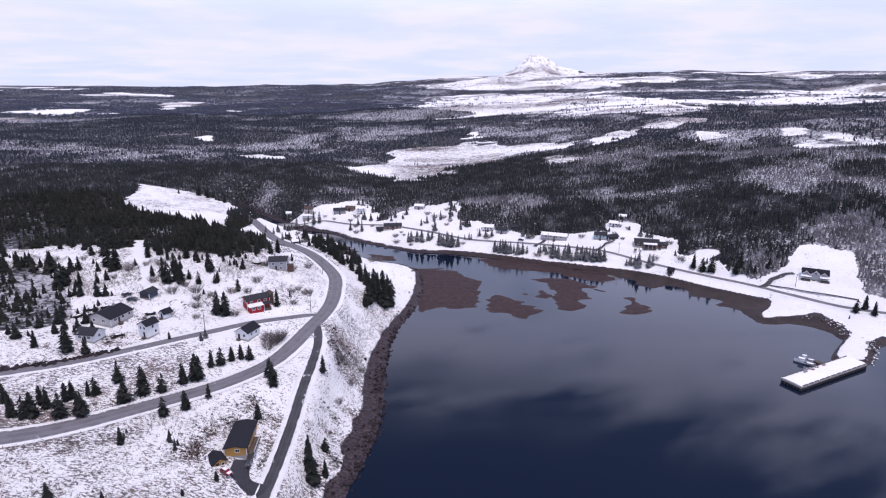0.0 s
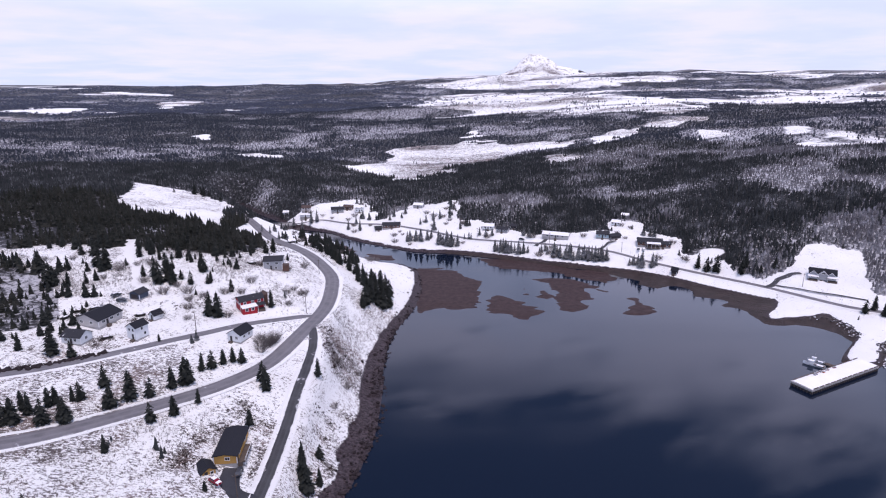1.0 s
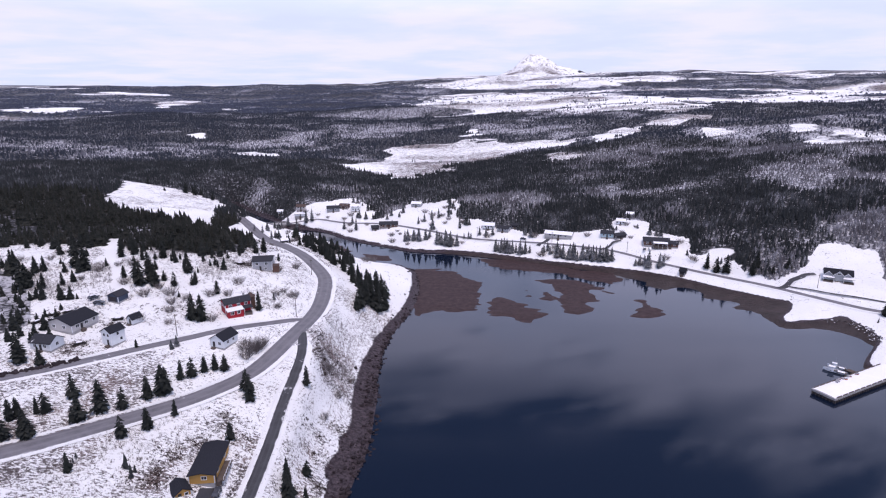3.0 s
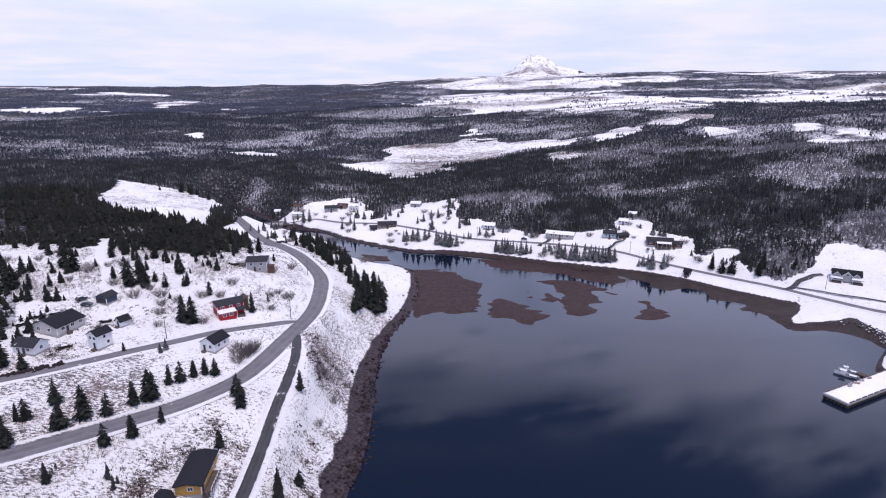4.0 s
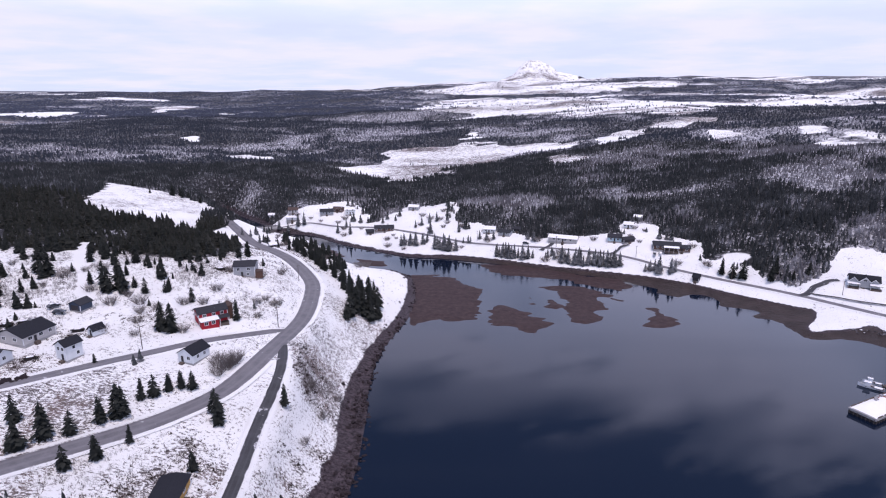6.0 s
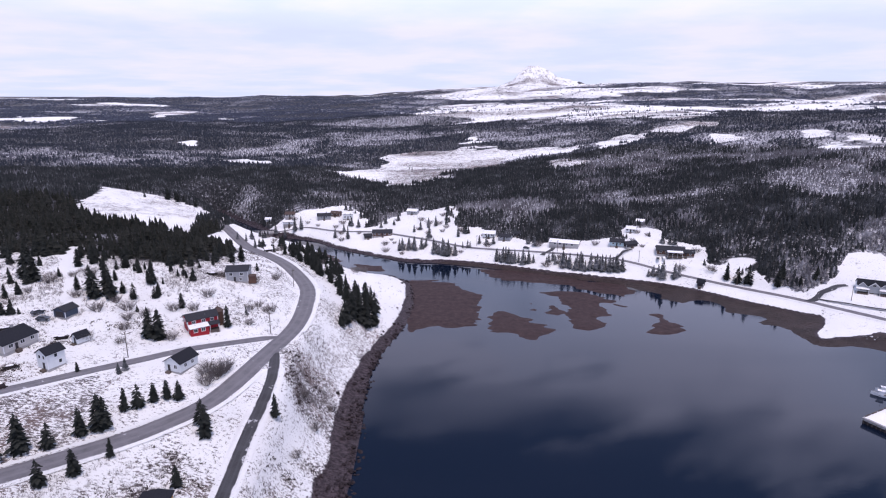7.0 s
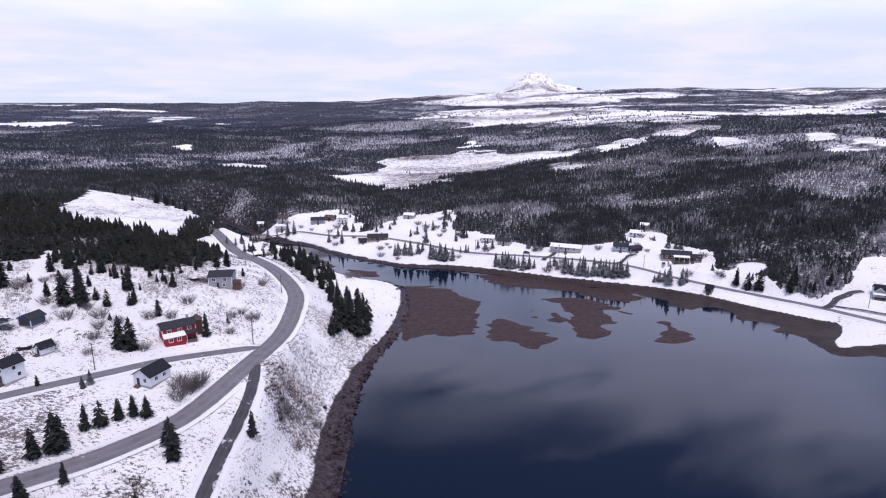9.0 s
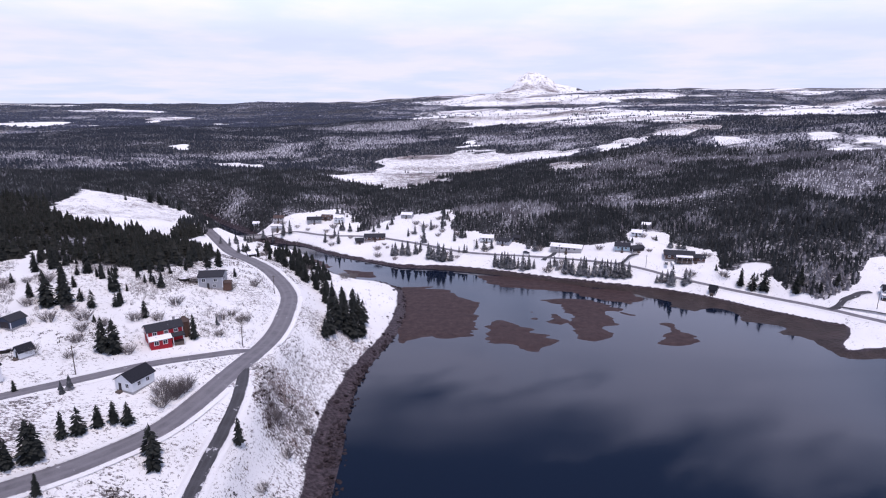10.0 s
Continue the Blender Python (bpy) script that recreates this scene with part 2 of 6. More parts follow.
def natural(x, y):
    """Height of the ground before the roads were cut into it."""
    snow_d = -signed(x, y, SNOWLINE)          # positive inland
    water_d = -signed(x, y, WATER)
    h = open_height(x, y)
    west = (x < -10) & (y < 420)
    rise = np.where(west, 17.0, 26.0)
    land = 1.7 + np.maximum(h - 1.7, 0.8) * smooth(-0.25, 1, snow_d / rise) ** 1.0
    wet = np.maximum(water_d, 0)
    shore = 1.9 * wet / (wet + np.maximum(-snow_d, 0) + 0.3) + fbm(x, y, 7, 3, 5) * 0.25 * smooth(0, 3, water_d)
    flat = 1.9 * (wet / (wet + np.maximum(-snow_d, 0) + 0.3)) ** 1.7 + 0.5 * fbm(x * 0.7, y * 1.3, 12, 4, 7) * smooth(0, 6, -snow_d) - 0.22 * smooth(0, 5, -snow_d)
    shore = np.where((x > -5) | (y > 420), flat, shore)
    bed = np.maximum(-0.35 + 0.16 * water_d, -6)
    return np.where(snow_d > 0, land, np.where(water_d > 0, shore, bed))


for key, line, width in (("main", MAIN_ROAD, 7.0), ("upper", UPPER_ROAD, 5.0), ("lane", LOWER_LANE, 5.0), ("north", NORTH_ROAD, 5.5)):
    centre = spline(line, 8)
    z = natural(centre[:, 0], centre[:, 1])
    z = np.maximum(z, 3.2)
    for k in range(14):
        z[1:-1] = 0.25 * z[:-2] + 0.5 * z[1:-1] + 0.25 * z[2:]
    ROADS[key] = (np.column_stack([centre, z]), width)
# the side roads meet the main road at its level
for key in ("upper", "lane"):
    line = ROADS[key][0]
    main = ROADS["main"][0]
    k = np.argmin(np.hypot(main[:, 0] - line[0, 0], main[:, 1] - line[0, 1]))
    ease = smooth(40, 5, np.hypot(line[:, 0] - line[0, 0], line[:, 1] - line[0, 1]))
    line[:, 2] = line[:, 2] * (1 - ease) + main[k, 2] * ease


def height(x, y):
    """Height of the finished ground: benches for the roads."""
    h = natural(x, y)
    for key in ("upper", "lane", "north", "main"):
        line, width = ROADS[key]
        near = (x > line[:, 0].min() - 20) & (x < line[:, 0].max() + 20) & (y > line[:, 1].min() - 20) & (y < line[:, 1].max() + 20)
        if near.any():
            d, where = edge_distance(x[near], y[near], line[:, :2])
            z = np.interp(where, np.arange(len(line)), line[:, 2])
            f = smooth(width / 2 + 7, width / 2 + 1.0, d) * smooth(7, 13, np.hypot(x[near] - BRIDGE[0], y[near] - BRIDGE[1]))
            h[near] = h[near] * (1 - f) + (z - 0.18) * f
    return h

# a side road begins at the main road's edge and lies over its shoulder
for key in ("upper", "lane"):
    line, width = ROADS[key]
    off, _ = edge_distance(line[:, 0], line[:, 1], ROADS["main"][0][:, :2])
    line = line[np.argmax(off > 2.2):]
    bank = np.max([height(line[:, 0] + a, line[:, 1] + b) for a in (-1.5, 0, 1.5) for b in (-1.5, 0, 1.5)], axis=0)
    lift = np.maximum(bank + 0.08 - line[:, 2], 0) * smooth(60, 25, np.hypot(line[:, 0] - line[0, 0], line[:, 1] - line[0, 1]))
    for k in range(3):
        lift[1:-1] = np.maximum(lift[1:-1], 0.25 * lift[:-2] + 0.5 * lift[1:-1] + 0.25 * lift[2:])
    line[:, 2] += lift
    main = ROADS["main"][0]
    off, where = edge_distance(line[:, 0], line[:, 1], main[:, :2])
    under = smooth(7.5, 4.5, off)        # its end slips under the main road's edge
    line[:, 2] = line[:, 2] * (1 - under) + (np.interp(where, np.arange(len(main)), main[:, 2]) - 0.15) * under
    ROADS[key] = (line, width)

# ---- materials ----
def material(name, rough=0.8, metal=0.0):
    m = bpy.data.materials.new(name)
    m.use_nodes = True
    p = m.node_tree.nodes["Principled BSDF"]
    p.inputs["Roughness"].default_value, p.inputs["Metallic"].default_value = rough, metal
    if rough > 0.45:
        p.inputs["Specular IOR Level"].default_value = 0.12
    return m, m.node_tree.nodes, m.node_tree.links, p


def noise_node(n, l, vector, scale, detail=5, rough=0.6, stretch=None):
    t = n.new("ShaderNodeTexNoise")
    t.inputs["Scale"].default_value, t.inputs["Detail"].default_value, t.inputs["Roughness"].default_value = scale, detail, rough
    if stretch:
        s = n.new("ShaderNodeVectorMath")
        s.operation, s.inputs[1].default_value = "MULTIPLY", stretch
        l.new(vector, s.inputs[0])
        vector = s.outputs[0]
    l.new(vector, t.inputs["Vector"])
    return t.outputs["Fac"]


def ramp(n, l, value, stops):
    r = n.new("ShaderNodeValToRGB")
    while len(r.color_ramp.elements) < len(stops):
        r.color_ramp.elements.new(0.5)
    for e, (at, c) in zip(r.color_ramp.elements, stops):
        e.position, e.color = at, (*c, 1) if len(c) == 3 else (c[0],) * 3 + (1,)
    l.new(value, r.inputs[0])
    return r.outputs[0]


def mix(n, l, fac, a, b):
    m = n.new("ShaderNodeMix")
    m.data_type = "RGBA"
    for value, socket in ((fac, m.inputs[0]), (a, m.inputs[6]), (b, m.inputs[7])):
        if isinstance(value, (int, float)):
            socket.default_value = value
        elif isinstance(value, tuple):
            socket.default_value = (*value, 1)
        else:
            l.new(value, socket)
    return m.outputs[2]


def math_node(n, l, op, a, b=0.0, clamp=False):
    m = n.new("ShaderNodeMath")
    m.operation, m.use_clamp = op, clamp
    for value, socket in ((a, m.inputs[0]), (b, m.inputs[1])):
        if isinstance(value, (int, float)):
            socket.default_value = value
        else:
            l.new(value, socket)
    return m.outputs[0]


def span(n, l, value, a, b, c=0.0, d=1.0):
    m = n.new("ShaderNodeMapRange")
    m.interpolation_type = "SMOOTHSTEP"
    m.inputs[1].default_value, m.inputs[2].default_value, m.inputs[3].default_value, m.inputs[4].default_value = a, b, c, d
    l.new(value, m.inputs[0])
    return m.outputs[0]


def bump(n, l, p, value, strength, distance):
    b = n.new("ShaderNodeBump")
    b.inputs["Strength"].default_value, b.inputs["Distance"].default_value = strength, distance
    l.new(value, b.inputs["Height"])
    l.new(b.outputs[0], p.inputs["Normal"])


def attribute(n, name):
    a = n.new("ShaderNodeAttribute")
    a.attribute_name = name
    return a.outputs["Fac"]


SNOW = (0.83, 0.83, 0.87)


def ground_material():
    m, n, l, p = material("snowy_ground", 0.85)
    g = n.new("ShaderNodeNewGeometry")
    pos = g.outputs["Position"]
    scrub, wood, beach = attribute(n, "scrub"), attribute(n, "wood"), attribute(n, "beach")
    fine, mid, broad = noise_node(n, l, pos, 1.3, 7, 0.78, (0.6, 1.25, 1)), noise_node(n, l, pos, 0.16, 6, 0.65), noise_node(n, l, pos, 0.025, 4)
    snow = ramp(n, l, broad, [(0.3, (0.79, 0.79, 0.80)), (0.7, (0.88, 0.88, 0.885))])
    # withered grass and low brush that stands out of thin snow
    stalks = math_node(n, l, "ADD", math_node(n, l, "MULTIPLY", fine, 0.85), math_node(n, l, "MULTIPLY", mid, 0.28))
    bare = span(n, l, math_node(n, l, "ADD", stalks, math_node(n, l, "MULTIPLY", scrub, 0.15)), 0.662, 0.702)
    brush = ramp(n, l, noise_node(n, l, pos, 0.07, 3), [(0.3, (0.10, 0.088, 0.09)), (0.5, (0.15, 0.13, 0.13)), (0.64, (0.18, 0.135, 0.128)), (0.75, (0.11, 0.096, 0.096))])
    colour = mix(n, l, bare, snow, brush)
    # litter and snow under the trees, with the shade there put into the colour
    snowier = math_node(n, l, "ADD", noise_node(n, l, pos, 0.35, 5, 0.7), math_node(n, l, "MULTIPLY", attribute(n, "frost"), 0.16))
    shaded_litter = ramp(n, l, snowier, [(0.40, (0.022, 0.023, 0.026)), (0.56, (0.06, 0.06, 0.068)), (0.72, (0.50, 0.50, 0.54))])
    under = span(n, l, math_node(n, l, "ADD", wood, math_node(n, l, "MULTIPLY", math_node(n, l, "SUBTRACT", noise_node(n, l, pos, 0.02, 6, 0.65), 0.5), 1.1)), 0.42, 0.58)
    colour = mix(n, l, under, colour, shaded_litter)
    # bare rock where the far mountain is steep
    up = n.new("ShaderNodeSeparateXYZ")
    l.new(g.outputs["Normal"], up.inputs[0])
    crag = span(n, l, math_node(n, l, "ADD", attribute(n, "crag"), math_node(n, l, "MULTIPLY", noise_node(n, l, pos, 0.04, 7, 0.75), 1.0)), 1.50, 1.62)
    colour = mix(n, l, crag, colour, (0.27, 0.25, 0.25))
    # tidal shore: dark stones, weed, and brown silt
    cell = n.new("ShaderNodeTexVoronoi")
    cell.inputs["Scale"].default_value = 0.8
    l.new(pos, cell.inputs["Vector"])
    stone = ramp(n, l, noise_node(n, l, pos, 0.75, 7, 0.8), [(0.38, (0.016, 0.012, 0.015)), (0.50, (0.052, 0.040, 0.047)), (0.66, (0.115, 0.091, 0.102))])
    silt = ramp(n, l, mid, [(0.3, (0.03, 0.023, 0.023)), (0.7, (0.062, 0.046, 0.044))])
    silt_part = span(n, l, math_node(n, l, "ADD", beach, math_node(n, l, "MULTIPLY", fine, 0.5)), 1.45, 1.9)
    wet = mix(n, l, silt_part, stone, silt)
    edge = span(n, l, math_node(n, l, "ADD", beach, math_node(n, l, "MULTIPLY", math_node(n, l, "SUBTRACT", math_node(n, l, "ADD", math_node(n, l, "MULTIPLY", fine, 0.6), math_node(n, l, "MULTIPLY", mid, 0.5)), 0.55), 2.2)), 0.42, 0.54)
    colour = mix(n, l, edge, colour, wet)
    l.new(colour, p.inputs["Base Color"])
    rough = n.new("ShaderNodeMapRange")
    rough.inputs[3].default_value, rough.inputs[4].default_value = 0.9, 0.55
    l.new(edge, rough.inputs[0])
    l.new(rough.outputs[0], p.inputs["Roughness"])
    bump(n, l, p, math_node(n, l, "ADD", fine, math_node(n, l, "MULTIPLY", cell.outputs["Distance"], edge)), 0.8, 0.6)
    return m


def water_material():
    m, n, l, p = material("bay_water", 0.04)
    g = n.new("ShaderNodeNewGeometry")
    pos = g.outputs["Position"]
    p.inputs["IOR"].default_value = 1.33
    p.inputs["Base Color"].default_value = (0.0045, 0.009, 0.0215, 1)
    gust = noise_node(n, l, pos, 0.012, 5, 0.55, (0.45, 1.6, 1))
    r = n.new("ShaderNodeMapRange")
    r.inputs[1].default_value, r.inputs[2].default_value, r.inputs[3].default_value, r.inputs[4].default_value = 0.4, 0.65, 0.03, 0.16
    l.new(gust, r.inputs[0])
    l.new(r.outputs[0], p.inputs["Roughness"])
    # gusts ruffle the surface in long lanes
    ripple = math_node(n, l, "MULTIPLY", noise_node(n, l, pos, 0.9, 3, 0.5, (0.5, 1.3, 1)), span(n, l, gust, 0.38, 0.66, 0.35, 1.3))
    bump(n, l, p, ripple, 0.06, 0.12)
    return m


def tree_material(name, dark, light, snow, cover, patchy):
    """Needles or twigs of one hue, trees a little apart in tone, snow caught on the upper sides."""
    m, n, l, p = material(name, 0.9)
    g = n.new("ShaderNodeNewGeometry")
    info = n.new("ShaderNodeObjectInfo")
    pick = math_node(n, l, "FRACT", math_node(n, l, "ADD", g.outputs["Random Per Island"], info.outputs["Random"]))
    clump = noise_node(n, l, g.outputs["Position"], 0.06, 4, 0.6)
    tone = math_node(n, l, "ADD", math_node(n, l, "MULTIPLY", pick, 0.45), span(n, l, clump, 0.3, 0.7, 0.0, 0.55))
    base = mix(n, l, tone, dark, light)
    fine = noise_node(n, l, g.outputs["Position"], 1.6, 4, 0.7)
    base = mix(n, l, span(n, l, fine, 0.35, 0.7), base, tuple(1.5 * c for c in dark))
    up = n.new("ShaderNodeSeparateXYZ")
    l.new(g.outputs["Normal"], up.inputs[0])
    caught = math_node(n, l, "ADD", math_node(n, l, "MULTIPLY", up.outputs["Z"], 0.45), math_node(n, l, "MULTIPLY", fine, 0.6))
    caught = math_node(n, l, "ADD", caught, math_node(n, l, "MULTIPLY", math_node(n, l, "SUBTRACT", clump, 0.5), patchy))
    white = span(n, l, caught, cover - 0.14, cover + 0.36)
    l.new(mix(n, l, white, base, snow), p.inputs["Base Color"])
    return m


def plain(name, colour, rough=0.8, vary=0.25, scale=1.5, metal=0.0, relief=0.15, stretch=None):
    """A surface with blotches and grain of one colour."""
    m, n, l, p = material(name, rough, metal)
    tc = n.new("ShaderNodeTexCoord")
    broad = noise_node(n, l, tc.outputs["Object"], scale * 0.3, 3)
    fine = noise_node(n, l, tc.outputs["Object"], scale * 5, 5, 0.65, stretch)
    both = math_node(n, l, "ADD", math_node(n, l, "MULTIPLY", broad, 0.6), math_node(n, l, "MULTIPLY", fine, 0.4))
    l.new(ramp(n, l, both, [(0.3, tuple(c * (1 - vary) for c in colour)), (0.7, tuple(min(c * (1 + vary), 0.95) for c in colour))]), p.inputs["Base Color"])
    if relief:
        bump(n, l, p, fine, relief, 0.05)
    return m


def road_material(name, colour, snowy):
    m, n, l, p = material(name, 0.75)
    g = n.new("ShaderNodeNewGeometry")
    pos = g.outputs["Position"]
    uv = n.new("ShaderNodeUVMap")
    part_uv = n.new("ShaderNodeSeparateXYZ")
    l.new(uv.outputs[0], part_uv.inputs[0])
    across = math_node(n, l, "ABSOLUTE", math_node(n, l, "SUBTRACT", part_uv.outputs["X"], 0.5))
    fine = noise_node(n, l, pos, 3.0, 5, 0.7)
    mid = noise_node(n, l, pos, 0.25, 4)
    tar = ramp(n, l, math_node(n, l, "ADD", math_node(n, l, "MULTIPLY", fine, 0.4), math_node(n, l, "MULTIPLY", mid, 0.6)), [(0.3, tuple(0.7 * c for c in colour)), (0.7, tuple(1.35 * c for c in colour))])
    # worn wheel tracks are paler with salt
    track = span(n, l, math_node(n, l, "ABSOLUTE", math_node(n, l, "SUBTRACT", across, 0.2)), 0.11, 0.02, 0, 0.35)
    tar = mix(n, l, track, tar, tuple(1.5 * c for c in colour))
    slush = span(n, l, math_node(n, l, "ADD", across, math_node(n, l, "MULTIPLY", math_node(n, l, "SUBTRACT", mid, 0.5), snowy)), 0.43, 0.5)
    lumps = span(n, l, math_node(n, l, "ADD", noise_node(n, l, pos, 0.32, 4, 0.6), math_node(n, l, "MULTIPLY", across, 0.12)), 0.72 - 0.24 * snowy, 0.78 - 0.24 * snowy)
    tar = mix(n, l, lumps, tar, (0.5, 0.5, 0.53))
    l.new(mix(n, l, slush, tar, (0.7, 0.7, 0.74)), p.inputs["Base Color"])
    bump(n, l, p, fine, 0.2, 0.05)
    return m


GROUND, BAY = ground_material(), water_material()
SNOW_ON_NEEDLES = (0.46, 0.46, 0.50)
FOREST = tree_material("forest_needles", (0.017, 0.020, 0.021), (0.068, 0.069, 0.073), SNOW_ON_NEEDLES, 0.60, 1.0)
BIRCH = tree_material("frosted_birch_twigs", (0.075, 0.071, 0.079), (0.15, 0.145, 0.155), (0.52, 0.52, 0.56), 0.50, 1.0)
# MID and FAR woods: distance haze put into the colour, bluer and paler
HAZED_MID_FOREST = tree_material("hazed_hill_needles", (0.022, 0.027, 0.036), (0.064, 0.069, 0.086), SNOW_ON_NEEDLES, 0.70, 0.9)
HAZED_MID_BIRCH = tree_material("hazed_hill_twigs", (0.085, 0.084, 0.10), (0.15, 0.15, 0.175), (0.42, 0.42, 0.48), 0.58, 0.7)
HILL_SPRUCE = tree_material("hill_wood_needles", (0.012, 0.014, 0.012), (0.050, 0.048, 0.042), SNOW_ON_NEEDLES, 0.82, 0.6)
HAZED_FAR_FOREST = tree_material("hazed_far_needles", (0.030, 0.036, 0.055), (0.062, 0.069, 0.095), SNOW_ON_NEEDLES, 0.84, 0.60)
HAZED_FAR_BIRCH = tree_material("hazed_far_twigs", (0.075, 0.081, 0.11), (0.12, 0.125, 0.16), (0.38, 0.39, 0.46), 0.70, 0.6)
SPRUCE = tree_material("spruce_needles", (0.014, 0.016, 0.015), (0.034, 0.036, 0.032), SNOW_ON_NEEDLES, 0.90, 0.3)
SHORE_SPRUCE = tree_material("snowy_spruce_needles", (0.012, 0.015, 0.014), (0.03, 0.034, 0.032), SNOW_ON_NEEDLES, 0.64, 0.3)
BARK = plain("bark", (0.07, 0.055, 0.05), 0.9, 0.4)
TWIG = plain("bare_twigs", (0.17, 0.152, 0.152), 0.9, 0.35)
ASPHALT = road_material("worn_asphalt", (0.155, 0.15, 0.165), 0.10)
DARK_ASPHALT = road_material("damp_asphalt", (0.06, 0.06, 0.067), 0.24)

# ---- ground ----
def mesh_object(name, verts, faces, mat, parent=None):
    me = bpy.data.meshes.new(name)
    me.from_pydata([tuple(v) for v in verts], [], [tuple(f) for f in faces])
    me.materials.append(mat)
    me.update()
    ob = new(name, me)
    ob.parent = parent
    return ob


def quick_mesh(name, verts, faces, mat, parent=None, flat=True):
    """A mesh from arrays: verts (n, 3) and triangles or quads (m, 3 or 4)."""
    me = bpy.data.meshes.new(name)
    verts, faces = np.asarray(verts, np.float32), np.asarray(faces, np.int32)
    k = faces.shape[1]
    me.vertices.add(len(verts))
    me.vertices.foreach_set("co", verts.ravel())
    me.loops.add(faces.size)
    me.loops.foreach_set("vertex_index", faces.ravel())
    me.polygons.add(len(faces))
    me.polygons.foreach_set("loop_start", np.arange(0, faces.size, k, dtype=np.int32))
    me.polygons.foreach_set("use_smooth", np.full(len(faces), not flat))
    me.update(calc_edges=True)
    me.materials.append(mat)
    ob = new(name, me)
    ob.parent = parent
    return ob


def grow(start, end, step, rate):
    out, at = [], start
    while (at < end) if end > start else (at > end):
        out.append(at)
        at += step if end > start else -step
        step *= rate
    return out + [end]


# outlines of woods and clearings in plan
HILL_WOOD = [(-230, 306), (-205, 318), (-178, 316), (-150, 318), (-122, 314), (-110, 331), (-108, 350), (-118, 384), (-136, 418), (-154, 434), (-174, 426), (-214, 430), (-258, 452), (-300, 565), (-420, 570), (-520, 300), (-350, 230), (-260, 300)]
WEST_COPSE = [(-240, 262), (-212, 283), (-192, 276), (-168, 250), (-157, 231), (-162, 222), (-175, 214), (-240, 200)]
FIELD = [(-258, 482), (-284, 546), (-268, 549), (-242, 546), (-212, 539), (-194, 528), (-184, 516), (-186, 498), (-176, 470), (-168, 440), (-182, 428), (-212, 430), (-232, 438), (-252, 456)]
VILLAGE = [(-150, 528), (-148, 540), (-121, 552), (-81, 572), (-60, 545), (-63, 518), (-48, 520), (-37, 548), (16, 566), (17, 509), (36, 482), (67, 465), (91, 457), (127, 448), (140, 468), (155, 453), (172, 421), (167, 402), (181, 395), (192, 374), (204, 361),
           (219, 367), (238, 386), (250, 394), (277, 382), (266, 357), (250, 331), (262, 312), (400, 296), (400, 200), (100, 200), (-100, 380), (-150, 498)]
BOG = [(-142, 782), (-101, 784), (-82, 795), (-74, 892), (-34, 913), (8, 922), (51, 937), (85, 934), (103, 904), (146, 891), (190, 872), (169, 846), (138, 840), (91, 831), (52, 808), (14, 752), (10, 706), (-20, 700), (-28, 676), (-50, 681), (-76, 713), (-110, 748)]
STRIP = [(217, 870), (236, 896), (281, 937), (327, 951), (368, 967), (424, 977), (406, 952), (347, 934), (311, 925), (246, 830), (212, 815), (208, 840)]
PLAIN = [(-56, 1486), (-46, 2347), (107, 2407), (404, 2466), (603, 2068), (569, 1254), (412, 1090), (246, 1233), (25, 1443)]
CLEARINGS = [[(110, 715), (132, 746), (156, 744), (179, 729), (162, 706), (132, 704)], [(36, 970), (54, 1033), (64, 977)], [(314, 771), (346, 798), (374, 788), (347, 763), (317, 757)],
             [(362, 610), (422, 702), (463, 733), (500, 749), (533, 751), (620, 760), (540, 690), (460, 670), (372, 591)], [(428, 756), (459, 778), (445, 752)], [(-859, 1832), (-1108, 2380), (-1080, 2546), (-1014, 2555), (-901, 2171), (-793, 1761)],
             [(-675, 2000), (-650, 2165), (-625, 2091)], [(-425, 997), (-395, 1012), (-385, 1019), (-391, 984)], [(-293, 841), (-265, 876), (-227, 854), (-249, 824)], [(-614, 1025), (-592, 1050), (-575, 1015)],
             [(168, 392), (184, 404), (190, 403), (180, 389)], [(256, 506), (276, 523), (279, 510), (262, 499)]]
# stands of frosted birch among the spruce: x, y, and how far they reach
STANDS = [(-129, 1000, 58, 93), (137, 1004, 116, 69), (-226, 985, 33, 69), (-317, 960, 65, 34), (-513, 762, 44, 73), (-435, 769, 37, 47), (-763, 1158, 89, 188), (147, 547, 39, 40), (196, 512, 22, 34),
          (286, 523, 24, 26), (341, 525, 32, 24), (264, 415, 36, 20), (380, 603, 45, 40), (-183, 591, 23, 40), (-107, 616, 36, 40), (-301, 603, 35, 30), (60, 543, 31, 30), (-82, 1103, 64, 79), (366, 777, 45, 40)]


def frosted(x, y):
    """How far the wood is frosted birch and larch (1) rather than dark spruce (0)."""
    f = 0.50 - 0.70 * ridges(x, y) + 1.2 * fbm(x * 0.6, y, 120, 4, 181) + 1.3 * fbm(x * 0.6, y, 22, 3, 187)
    for sx, sy, rx, ry in STANDS:
        f = f + 0.7 * np.exp(-((x - sx) / rx) ** 2 - ((y - sy) / ry) ** 2)
    f = f - 0.35 * smooth(-150, -380, x) + 0.22 * smooth(30, 160, x) * smooth(900, 600, y)
    return np.clip(f, 0, 1)


TRACK = [(-137, 262), (-143, 272), (-152, 287), (-162, 300), (-171, 318), (-178, 334)]     # snowy cart track up the hill


